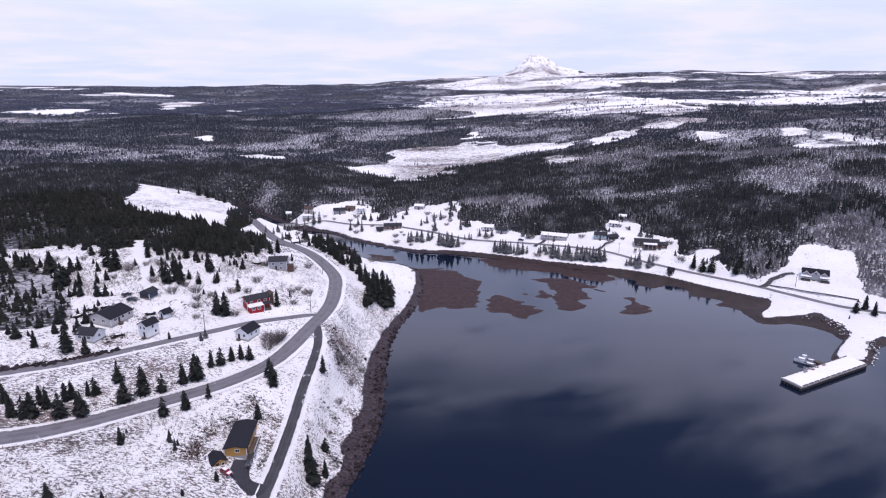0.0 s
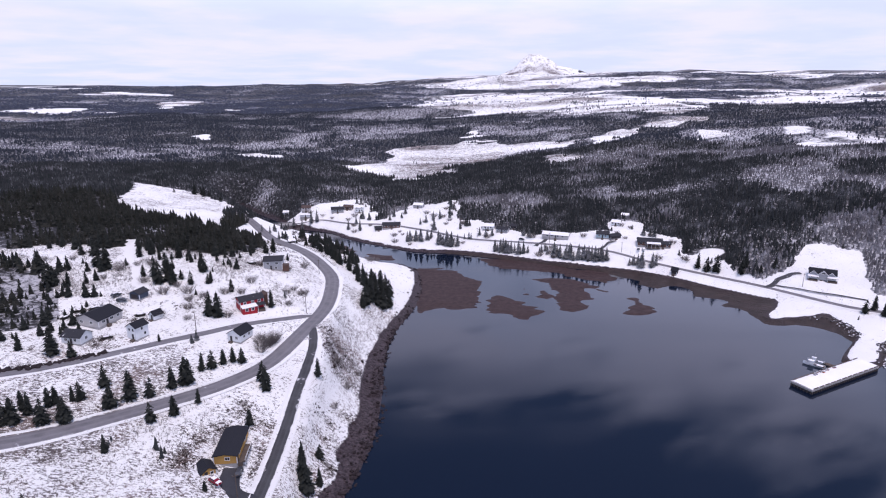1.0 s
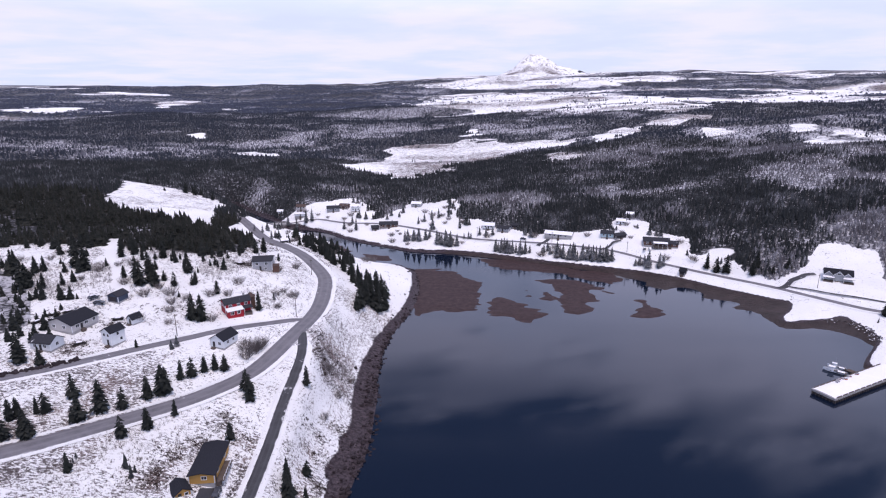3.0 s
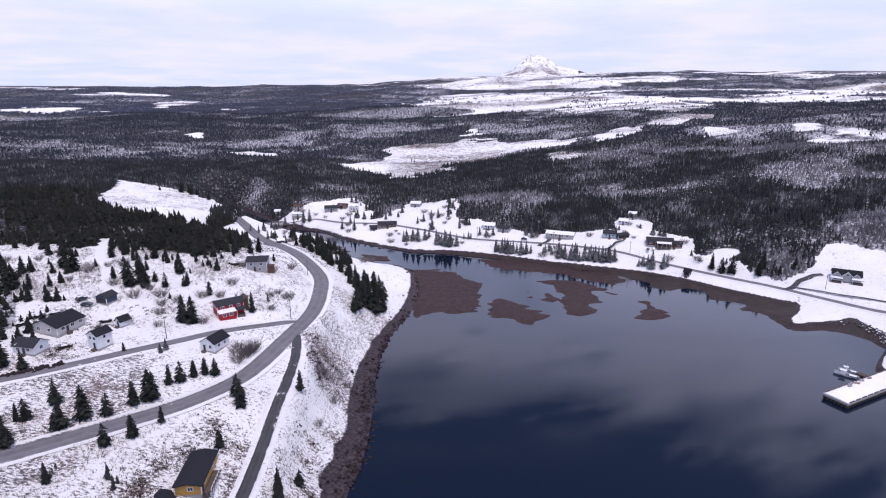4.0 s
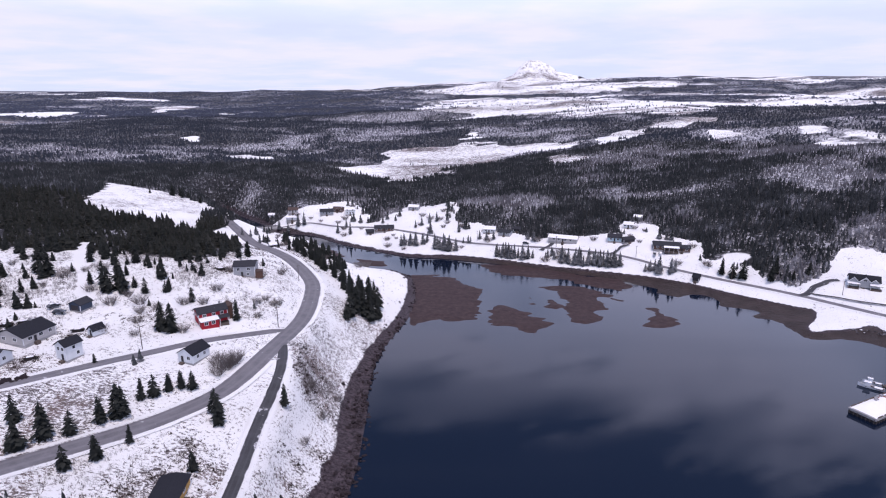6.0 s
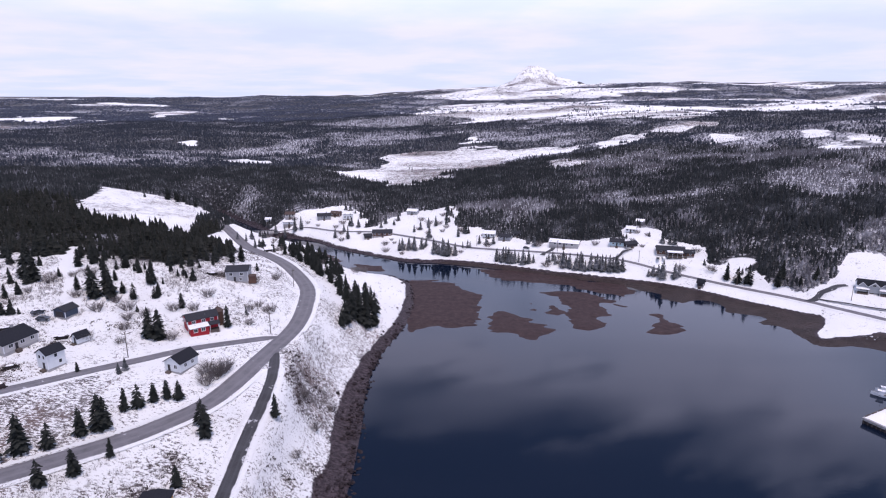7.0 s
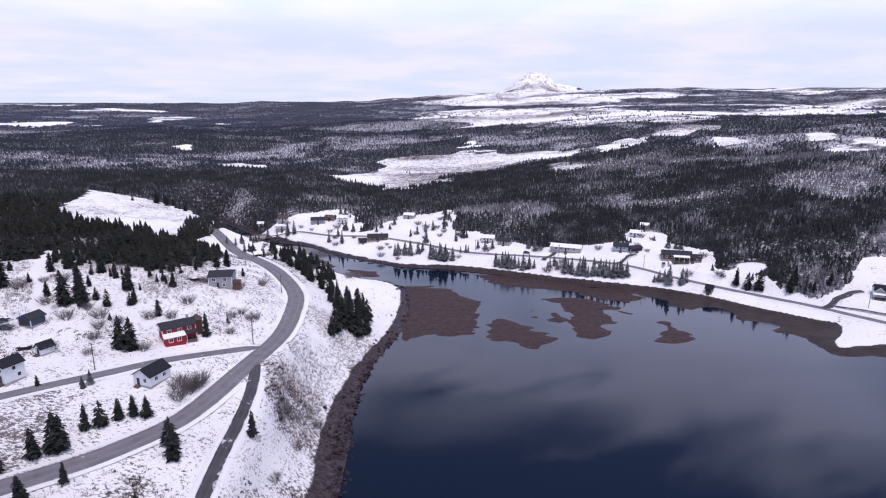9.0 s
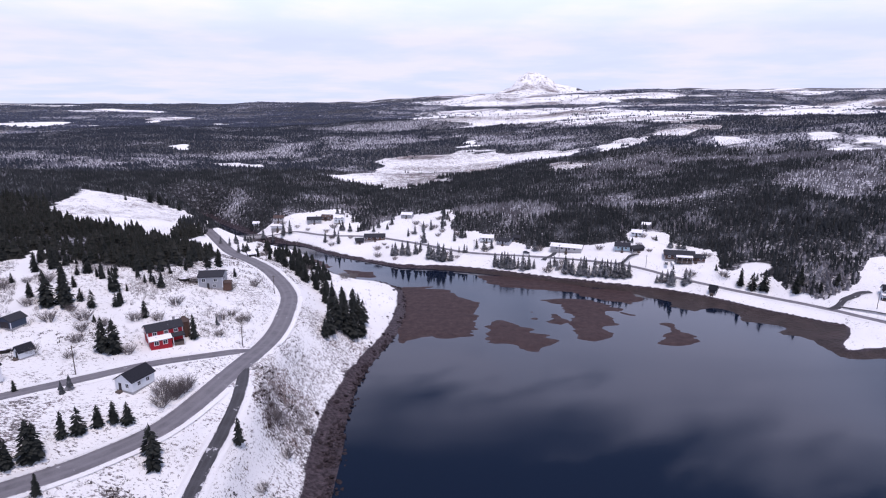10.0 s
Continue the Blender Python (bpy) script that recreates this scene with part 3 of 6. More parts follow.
def woods(x, y):
    """How wooded the land is, 0 to 1."""
    r, a = np.hypot(x, y), np.arctan2(x, np.maximum(y, 1))
    w = np.ones(x.shape)
    wob = fbm(x, y, 45, 3, 41) * 9
    west = (x < -5) & (y < 470) & (x > -330) & ((y < 440) | (x > -158))
    river_side = (x < -60) & (x > -158) & (y >= 440) & (y < 535)
    in_wood = np.maximum(signed(x, y, HILL_WOOD), signed(x, y, WEST_COPSE)) + 0.5 * wob
    w = np.where(west | river_side, smooth(-3, 3, in_wood), w)
    w = np.where(signed(x, y, VILLAGE) + 0.35 * wob + 8 * fbm(x, y, 17, 3, 45) > 0, 0, w)
    for ring in [FIELD]:
        w = np.where(signed(x, y, ring) + 0.2 * wob + 4 * fbm(x, y, 14, 3, 49) > 0, 0, w)
    rag = wob * 1.6 + fbm(x * 0.5, y, 22, 4, 43) * 24
    for ring in [BOG, STRIP] + CLEARINGS:
        w = w * smooth(11, -11, signed(x, y, ring) + 0.9 * rag)
    w = w * (1 - 0.75 * smooth(-30, 20, signed(x, y, PLAIN) + 75 * fbm(x * 0.3, y, 130, 5, 57)))
    streak = smooth(0.16, 0.40, fbm(x * 0.22, y, 42, 4, 65)) * smooth(600, 680, r)
    w = np.maximum(w, 0.52 * streak)
    # the high snowy barrens beyond, with bands of stunted wood
    bare = smooth(1250, 1700, r + 300 * fbm(x, y, 500, 3, 47)) * smooth(-0.14, 0.04, a + 0.1 * fbm(x, y, 700, 3, 53))
    bands = smooth(-0.10, 0.12, fbm(x * 0.35, y, 260, 6, 59) + 0.10 * ridges(x, y) - 0.10 * smooth(2600, 3600, r))
    w = w * (1 - bare * (1 - (0.3 + 0.55 * bands)))
    thin = smooth(0.30, 0.48, fbm(x * 0.45, y, 240, 5, 61)) * smooth(700, 1500, r)
    w = w * (1 - 0.9 * thin)
    w = w * smooth(2.2, 3.6, edge_distance(x, y, TRACK)[0])
    mountain = np.hypot((x - 672) / 1.15, y - 4480) < 270
    return np.where(mountain, 0.0, w)


# where dark juniper and alder scrub stands thickest: x, y, reach
THICK = [(-78, 163.4, 3.4), (-79.5, 158.3, 3.6), (-75.9, 158.1, 2.8), (-58.2, 172.2, 3.6), (-57.2, 162.4, 2.6), (-55.6, 166.5, 2.6), (-72.6, 174.5, 4.0), (-76.5, 168.5, 3.2), (-60.3, 181, 4.5), (-67.7, 186.4, 4.4), (-45.5, 232, 4.5),
         (-44, 226, 3.5), (-42, 196, 3.0), (-40.5, 188, 3.0), (-46, 243, 4.0), (-150, 238, 6.0), (-128, 236, 4.0), (-132, 218, 5.0), (-100, 310, 4.0), (-112, 255, 6.0), (-36, 206, 2.5), (-37, 176, 2.5)]

xs = np.array(sorted(set(grow(-232, -5600, 2.4, 1.07)) | set(np.arange(-230, 301, 2.0)) | set(grow(302, 450, 2.4, 1.07)) | set(np.arange(460, 960, 12.0)) | set(grow(962, 5600, 14, 1.07))))
ys = np.array(sorted(set(grow(118, -1500, 4, 1.2)) | set(np.arange(120, 561, 2.0)) | set(np.arange(565, 1100, 5.0)) | set(grow(1102, 4200, 6, 1.04)) | set(np.arange(4210, 4800, 14.0)) | {5000.0}))
gx, gy = np.meshgrid(xs, ys)
gz = height(gx.ravel(), gy.ravel()).reshape(gx.shape)
rows_n, cols_n = gx.shape
index = np.arange(rows_n * cols_n).reshape(rows_n, cols_n)
quads = np.stack([index[:-1, :-1], index[:-1, 1:], index[1:, 1:], index[1:, :-1]], -1).reshape(-1, 4)
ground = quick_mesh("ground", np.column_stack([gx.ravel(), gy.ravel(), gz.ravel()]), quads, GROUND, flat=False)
tagged(ground, "snow-covered hills with scrub, dark tidal shore and forest floor", "ground", kind="structure")
px, py = gx.ravel(), gy.ravel()
snow_d = -signed(px, py, SNOWLINE)
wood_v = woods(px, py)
north = smooth(-40, 30, px)
beach_v = smooth(1.5, -1.5, snow_d) * (1 + 0.9 * north)
scrub_v = np.where((px < -5) & (py < 420), 0.33 + 0.65 * fbm(px, py, 40, 3, 71) + 0.40 * smooth(195, 150, py) + 0.3 * smooth(18, 3, snow_d), 0.05 + 0.2 * fbm(px, py, 60, 3, 73))
scrub_v = np.where(signed(px, py, FIELD) > -3, 0.22 + 0.8 * fbm(px, py, 25, 3, 75), scrub_v)
scrub_v = scrub_v - 1.2 * smooth(310, 335, py) * smooth(-75, -60, px) * (px < -5) * (py < 425)
far_scrub = np.hypot(px, py) > 700
scrub_v = np.where(far_scrub, 0.36 + 1.7 * fbm(px * 0.3, py, 60, 5, 79), scrub_v)
for cx, cy, reach in THICK:
    scrub_v = scrub_v + 0.5 * np.exp(-((px - cx) ** 2 + (py - cy) ** 2) / reach ** 2)
scrub_v = scrub_v - 1.5 * smooth(4.5, 2.5, edge_distance(px, py, TRACK)[0])
crag_v = smooth(1.15, 0.9, np.hypot((px - 690) / 1.2, py - 4480) / 250)
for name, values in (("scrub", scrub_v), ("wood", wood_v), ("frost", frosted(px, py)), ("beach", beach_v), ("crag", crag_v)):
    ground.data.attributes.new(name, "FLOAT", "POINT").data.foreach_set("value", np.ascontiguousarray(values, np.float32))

water = quick_mesh("water", [(-5600, -2500, 0), (5600, -2500, 0), (5600, 900, 0), (-5600, 900, 0)], [(0, 1, 2, 3)], BAY)
tagged(water, "dark navy bay water with faint ripples", "water", kind="structure")


# ---- roads ----
def ribbon(name, line, width, mat, label):
    centre = line[:, :2]
    way = np.gradient(centre, axis=0)
    way /= np.linalg.norm(way, axis=1)[:, None]
    side = np.column_stack([way[:, 1], -way[:, 0]])
    cols = np.linspace(-0.5, 0.5, 7)
    verts = np.vstack([np.column_stack([centre + side * width * c, line[:, 2] + 0.10 * (1 - 4 * c * c) - (0.25 if abs(c) == 0.5 else 0)]) for c in cols])
    n = len(line)
    ids = np.arange(7 * n).reshape(7, n)
    faces = np.stack([ids[:-1, :-1], ids[1:, :-1], ids[1:, 1:], ids[:-1, 1:]], -1).reshape(-1, 4)
    ob = quick_mesh(name, verts, faces, mat, flat=False)
    along = np.concatenate([[0], np.cumsum(np.linalg.norm(np.diff(centre, axis=0), axis=1))])
    flat_uv = np.column_stack([np.repeat(cols + 0.5, n), np.tile(along, 7)])
    uv = ob.data.uv_layers.new(name="UVMap")
    uv.data.foreach_set("uv", flat_uv[faces.ravel()].astype(np.float32).ravel())
    return tagged(ob, label, "road", kind="structure")


ribbon("road", ROADS["main"][0], 8.0, ASPHALT, "grey two-lane asphalt road with ploughed snowy edges")
ribbon("road", ROADS["upper"][0] + (0, 0, 0.05), 5.2, ASPHALT, "narrow grey asphalt side road through snow")
ribbon("road", ROADS["lane"][0] + (0, 0, 0.05), 4.0, DARK_ASPHALT, "dark damp lane with slush patches")
ribbon("road", ROADS["north"][0], 5.5, ASPHALT, "grey shore road past the village")


# ---- ploughed snow along the roads ----
def snowbank(line, offset, seed, tall):
    centre = line[:, :2]
    way = np.gradient(centre, axis=0)
    way /= np.linalg.norm(way, axis=1)[:, None]
    side = np.column_stack([way[:, 1], -way[:, 0]]) * np.sign(offset)
    lump = tall * (0.16 + 0.28 * fbm(centre[:, 0], centre[:, 1], 6, 3, seed))
    rows = []
    for out, up in ((0.0, -0.3), (0.3, 0.7), (0.65, 1.0), (1.1, 0.5), (1.8, -0.4)):
        p = centre + side * (abs(offset) + out + 0.25 * fbm(centre[:, 0], centre[:, 1], 4, 2, seed + 1)[:, None])
        rows.append(np.column_stack([p, line[:, 2] - 0.05 + lump * up]))
    n = len(line)
    ids = np.arange(5 * n).reshape(5, n)
    faces = np.stack([ids[:-1, :-1], ids[1:, :-1], ids[1:, 1:], ids[:-1, 1:]], -1).reshape(-1, 4)
    ob = quick_mesh("snowbank", np.vstack(rows), faces, GROUND, flat=False)
    tagged(ob, "ploughed snow ridge along the road edge", "snowbank", kind="structure")


def resample(line, step):
    d = np.concatenate([[0], np.cumsum(np.linalg.norm(np.diff(line[:, :2], axis=0), axis=1))])
    at = np.arange(0, d[-1], step)
    return np.column_stack([np.interp(at, d, line[:, k]) for k in range(3)])


for key, width, seed in (("main", 8.0, 201), ("upper", 5.2, 211), ("lane", 4.0, 221), ("north", 5.5, 231)):
    line = resample(ROADS[key][0], 1.5)
    for s in (-1, 1):
        keep = np.ones(len(line), bool)
        for other, w2 in (("main", 8.0), ("upper", 5.2), ("lane", 4.0), ("north", 5.5)):
            if other != key:
                keep &= edge_distance(line[:, 0], line[:, 1], ROADS[other][0][:, :2])[0] > (w2 + width) / 2 + 1.0
        keep &= (np.hypot(line[:, 0], line[:, 1]) < 560) & (np.hypot(line[:, 0] - BRIDGE[0], line[:, 1] - BRIDGE[1]) > 17)
        runs = np.split(np.arange(len(line))[keep], np.where(np.diff(np.arange(len(line))[keep]) > 1)[0] + 1)
        for run in runs:
            if len(run) > 6:
                snowbank(line[run], s * (width / 2 - 0.05), seed + s, 0.5 if key == "main" else 1.0)

# ---- kit for things ----
def level(x, y):
    return float(height(np.array([float(x)]), np.array([float(y)]))[0])


def thing(name, x, y, z, turn=0, label="", category="", group=""):
    e = new(name)
    e.empty_display_size = 0.5
    e.matrix_world = pose(x, y, z, 0, 0, turn)
    return tagged(e, label, category, group)


def part(name, bm, mat, parent, label=""):
    me = bpy.data.meshes.new(name)
    bmesh.ops.recalc_face_normals(bm, faces=bm.faces)
    bm.to_mesh(me)
    bm.free()
    me.materials.append(mat)
    ob = new(name, me)
    ob.parent = parent
    return tagged(ob, label)


def block(bm, x0, x1, y0, y1, z0, z1, soft=0.0):
    before = set(bm.verts)
    bmesh.ops.create_cube(bm, size=1, matrix=Matrix.Translation(((x0 + x1) / 2, (y0 + y1) / 2, (z0 + z1) / 2)) @ Matrix.Diagonal((abs(x1 - x0), abs(y1 - y0), abs(z1 - z0), 1)))
    made = [v for v in bm.verts if v not in before]
    if soft:
        edges = {e for v in made for e in v.link_edges}
        bmesh.ops.bevel(bm, geom=list(edges), offset=soft, segments=1, affect="EDGES")
    return made


def box(name, size, mat, parent, label="", soft=0.0):
    bm = bmesh.new()
    block(bm, *size, soft)
    return part(name, bm, mat, parent, label)


def prism(bm, outline, axis_from, axis_to, along="x"):
    """A solid from an outline of (across, up) pairs, drawn out along x or y."""
    def at(a, u, s):
        return (s, a, u) if along == "x" else (a, s, u)
    first = [bm.verts.new(at(a, u, axis_from)) for a, u in outline]
    last = [bm.verts.new(at(a, u, axis_to)) for a, u in outline]
    bm.faces.new(first)
    bm.faces.new(list(reversed(last)))
    n = len(outline)
    for k in range(n):
        bm.faces.new((first[k], last[k], last[(k + 1) % n], first[(k + 1) % n]))


def tube(bm, a, b, ra, rb, sides=5):
    a, b = Vector(a), Vector(b)
    q = (b - a).to_track_quat("Z", "Y").to_matrix()
    rings = []
    for p, r in ((a, ra), (b, rb)):
        rings.append([bm.verts.new(p + q @ Vector((r * math.cos(6.2832 * k / sides), r * math.sin(6.2832 * k / sides), 0))) for k in range(sides)])
    for k in range(sides):
        bm.faces.new((rings[0][k], rings[0][(k + 1) % sides], rings[1][(k + 1) % sides], rings[1][k]))
    bm.faces.new(rings[1])


def siding(name, colour, vary=0.12):
    """Painted clapboard: fine level lines and weathered blotches."""
    m, n, l, p = material(name, 0.6)
    tc = n.new("ShaderNodeTexCoord")
    wave = n.new("ShaderNodeTexWave")
    wave.wave_type, wave.bands_direction, wave.wave_profile = "BANDS", "Z", "SAW"
    wave.inputs["Scale"].default_value = 2.2
    l.new(tc.outputs["Object"], wave.inputs["Vector"])
    blot = noise_node(n, l, tc.outputs["Object"], 0.8, 5)
    l.new(ramp(n, l, blot, [(0.3, tuple(c * (1 - vary) for c in colour)), (0.7, colour)]), p.inputs["Base Color"])
    bump(n, l, p, wave.outputs["Fac"], 0.4, 0.03)
    return m


def roofing(name, colour, snow):
    """Shingles with some snow lying in blown patches."""
    m, n, l, p = material(name, 0.85)
    g = n.new("ShaderNodeNewGeometry")
    tc = n.new("ShaderNodeTexCoord")
    blot = noise_node(n, l, g.outputs["Position"], 0.5, 5, 0.6)
    fine = noise_node(n, l, tc.outputs["Object"], 4, 4, 0.7)
    base = ramp(n, l, fine, [(0.3, tuple(0.7 * c for c in colour)), (0.7, tuple(1.3 * c for c in colour))])
    up = n.new("ShaderNodeSeparateXYZ")
    l.new(g.outputs["Normal"], up.inputs[0])
    lying = math_node(n, l, "MULTIPLY", span(n, l, blot, 0.75 - snow, 0.85 - snow), span(n, l, up.outputs["Z"], 0.3, 0.6))
    l.new(mix(n, l, lying, base, (0.8, 0.8, 0.84)), p.inputs["Base Color"])
    bump(n, l, p, fine, 0.3, 0.03)
    return m


WALLS = {"yellow": siding("yellow_clapboard", (0.50, 0.29, 0.085)), "white": siding("white_clapboard", (0.72, 0.74, 0.76)), "red": siding("red_clapboard", (0.34, 0.025, 0.035)),
         "grey": siding("grey_clapboard", (0.33, 0.34, 0.36)), "slate": siding("slate_blue_clapboard", (0.06, 0.075, 0.11)), "tan": siding("pale_grey_clapboard", (0.5, 0.48, 0.47)),
         "brown": siding("brown_clapboard", (0.12, 0.07, 0.055)), "teal": siding("pale_blue_clapboard", (0.42, 0.55, 0.6)), "dark": siding("dark_stained_boards", (0.05, 0.045, 0.05))}
ROOFS = {"black": roofing("black_shingles", (0.022, 0.023, 0.03), 0.02), "grey": roofing("grey_shingles", (0.038, 0.039, 0.047), 0.08), "brown": roofing("brown_shingles", (0.09, 0.065, 0.06), 0.12), "snow": roofing("snowy_shingles", (0.08, 0.08, 0.09), 0.48)}
TRIM = plain("white_trim", (0.75, 0.75, 0.77), 0.6, 0.08)
CONCRETE = plain("concrete", (0.34, 0.33, 0.33), 0.9, 0.25)
TIMBER = plain("weathered_timber", (0.10, 0.08, 0.07), 0.9, 0.4)
DARK_TIMBER = plain("tarred_timber", (0.028, 0.025, 0.026), 0.8, 0.4)
SNOW_MAT = plain("lying_snow", (0.82, 0.82, 0.86), 0.9, 0.05, 0.6)
GLASS, gn, gl, gp = material("window_glass", 0.05)
gp.inputs["Base Color"].default_value = (0.02, 0.024, 0.03, 1)
gp.inputs["IOR"].default_value = 1.5
BOAT_PAINT = plain("white_boat_paint", (0.75, 0.76, 0.78), 0.35, 0.08)
RED_PAINT = plain("red_car_paint", (0.22, 0.012, 0.03), 0.25, 0.1)
GREY_PAINT = plain("dark_grey_car_paint", (0.05, 0.055, 0.07), 0.25, 0.1)
RUBBER = plain("tyre_rubber", (0.02, 0.02, 0.02), 0.9, 0.2)
METAL = plain("galvanised_steel", (0.35, 0.36, 0.38), 0.4, 0.15, metal=0.8)
ROCK = plain("shore_rock", (0.030, 0.023, 0.026), 0.8, 0.5, 0.8)


# ---- houses ----
def add_window(parent, side, at, sill, wide, tall, half_l, half_w):
    """A framed pane on a wall: side is 'n', 's' (long walls) or 'e', 'w' (gables); at runs along the wall."""
    w = thing("window", 0, 0, 0)
    w.parent = parent
    d = {"s": (0, -half_w, 0), "n": (0, half_w, 180), "e": (half_l, 0, 90), "w": (-half_l, 0, -90)}[side]
    off = Vector((at, 0, 0))
    off.rotate(Euler((0, 0, radians(d[2]))))
    w.matrix_basis = pose(d[0] + off.x, d[1] + off.y, sill, 0, 0, d[2])
    bm = bmesh.new()
    t = 0.13
    block(bm, -wide / 2 - t, wide / 2 + t, -0.09, 0.02, -t, 0)
    block(bm, -wide / 2 - t, wide / 2 + t, -0.09, 0.02, tall, tall + t)
    block(bm, -wide / 2 - t, -wide / 2, -0.09, 0.02, 0, tall)
    block(bm, wide / 2, wide / 2 + t, -0.09, 0.02, 0, tall)
    if wide > 0.9:
        block(bm, -0.035, 0.035, -0.07, 0.02, 0, tall)
    part("window_frame", bm, TRIM, w)
    box("pane", (-wide / 2, wide / 2, -0.04, 0.01, 0, tall), GLASS, w)


def gable_body(bm, l, w, h, rise, base=0.0):
    prism(bm, [(-w / 2, base), (w / 2, base), (w / 2, h), (0, h + rise), (-w / 2, h)], -l / 2, l / 2)


def gable_roof(bm, l, w, h, rise, over=0.45, thick=0.22):
    for s in (-1, 1):
        slope = rise / (w / 2)
        eave = (s * (w / 2 + over), h - over * slope)
        prism(bm, [(0, h + rise + 0.03), eave, (eave[0], eave[1] + thick), (0, h + rise + thick + 0.05)], -l / 2 - over, l / 2 + over)


def house(x, y, turn, l, w, h, rise, wall, roof, label, windows=(), door=("s", 0.0), chimney=None, name="house", category="house", group="", z=None):
    """A gabled building: ridge along its own x."""
    corners = [Vector((sx * l / 2, sy * w / 2, 0)) for sx in (-1, 1) for sy in (-1, 1)]
    for c in corners:
        c.rotate(Euler((0, 0, radians(turn))))
    floors = [level(x + c.x, y + c.y) for c in corners]
    low, mid = min(floors), sum(floors) / 4
    z = mid + 0.1 if z is None else z
    if y > 390:
        h, rise = 0.84 * h, 0.85 * rise
    t = thing(name, x, y, z, turn, label, category, group)
    box("foundation", (-l / 2 + 0.08, l / 2 - 0.08, -w / 2 + 0.08, w / 2 - 0.08, low - z - 0.6, 0.3), CONCRETE, t)
    bm = bmesh.new()
    gable_body(bm, l, w, h, rise, 0.25)
    part("wall", bm, WALLS[wall], t)
    bm = bmesh.new()
    gable_roof(bm, l, w, h, rise)
    part("roof", bm, ROOFS[roof], t)
    for sx in (-1, 1):
        for sy in (-1, 1):
            box("corner_board", (sx * l / 2 - 0.1, sx * l / 2 + 0.1, sy * w / 2 - 0.1, sy * w / 2 + 0.1, 0.25, h - 0.15), TRIM, t)
    for win in windows:
        add_window(t, *win, l / 2, w / 2)
    if door:
        side, at = door
        d = {"s": (at, -w / 2, 0), "n": (-at, w / 2, 180), "e": (l / 2, at, 90), "w": (-l / 2, -at, -90)}[side]
        dm = box("door", (-0.48, 0.48, -0.07, 0.02, 0.3, 2.35), WALLS["dark"], t)
        dm.matrix_basis = pose(d[0], d[1], 0, 0, 0, d[2])
        box("door_handle", (0.3, 0.38, -0.12, -0.07, 1.25, 1.33), METAL, dm)
        st = box("step", (-0.8, 0.8, -1.2, -0.05, low - z - 0.3, 0.22), TIMBER, t)
        st.matrix_basis = pose(d[0], d[1], 0, 0, 0, d[2])
    if chimney is not None:
        bm = bmesh.new()
        block(bm, chimney - 0.35, chimney + 0.35, -0.1, 0.6, h, h + rise + 1.0)
        block(bm, chimney - 0.42, chimney + 0.42, -0.17, 0.67, h + rise + 1.0, h + rise + 1.15)
        part("chimney", bm, CONCRETE, t)
    return t


def lean_to(t, x0, x1, y0, y1, high, low, wall, roof, shut=True):
    """A lower wing or porch with a one-way slope, falling towards y1."""
    bm = bmesh.new()
    if shut:
        prism(bm, [(y0, -1.2), (y1, -1.2), (y1, low), (y0, high)], x0, x1)
        part("porch_wall", bm, WALLS[wall], t)
    else:
        for x in np.linspace(x0 + 0.15, x1 - 0.15, max(2, int(abs(x1 - x0) / 2.2))):
            pb = bmesh.new()
            block(pb, x - 0.08, x + 0.08, y1 - 0.08, y1 + 0.08, -1.2, low)
            part("porch_post", pb, TRIM, t)
        block(bm, x0, x1, min(y0, y1), max(y0, y1), -1.2, 0.2)
        part("porch_floor", bm, TIMBER, t)
    bm = bmesh.new()
    s = 1 if y1 > y0 else -1
    prism(bm, [(y0, high + 0.02), (y1 + 0.3 * s, low - 0.03), (y1 + 0.3 * s, low + 0.16), (y0, high + 0.2)], x0 - 0.25, x1 + 0.25)
    part("porch_roof", bm, ROOFS[roof], t)


# ---- spruces ----
def spruce_crown(seed, whorls, spread, thin):
    """Boughs in close, uneven whorls, each a drooping ridge with a side spray or two."""
    r = random.Random(seed)
    bm = bmesh.new()
    bulge = r.uniform(0.5, 0.75)
    for k in range(whorls):
        f = k / (whorls - 1)
        z = 0.07 + 0.89 * f
        reach = spread * (1 - f) ** bulge * min(1, 0.6 + 2.6 * f) * r.uniform(0.78, 1.12) + 0.012
        n = max(5, int(10 - 5 * f))
        lean = r.uniform(0, 6.2832)
        for s in range(n):
            if r.random() < thin:
                continue
            a = lean + 6.2832 * (s + r.uniform(-0.4, 0.4)) / n
            q = reach * r.uniform(0.5, 1.12)
            half = 0.24 * q + 0.012
            sag = r.uniform(0.05, 0.20) + 0.16 * (1 - f)
            base = Vector((0, 0, z + 0.04))
            tip = Vector((math.cos(a) * q, math.sin(a) * q, z - sag * q * 1.6 + r.uniform(-0.012, 0.012)))
            mid = base.lerp(tip, r.uniform(0.5, 0.72))
            across = Vector((-math.sin(a) * half, math.cos(a) * half, -0.014))
            v = [bm.verts.new(p) for p in (base, mid + across, tip, mid - across - Vector((0, 0, 0.028)), mid - Vector((0, 0, 0.04)))]
            for f3 in ((0, 1, 2), (0, 2, 3), (4, 2, 1), (4, 3, 2)):
                bm.faces.new([v[i] for i in f3])
    tube(bm, (0, 0, 0.9), (0, 0, 1.03), 0.012, 0.002, 4)
    return bm


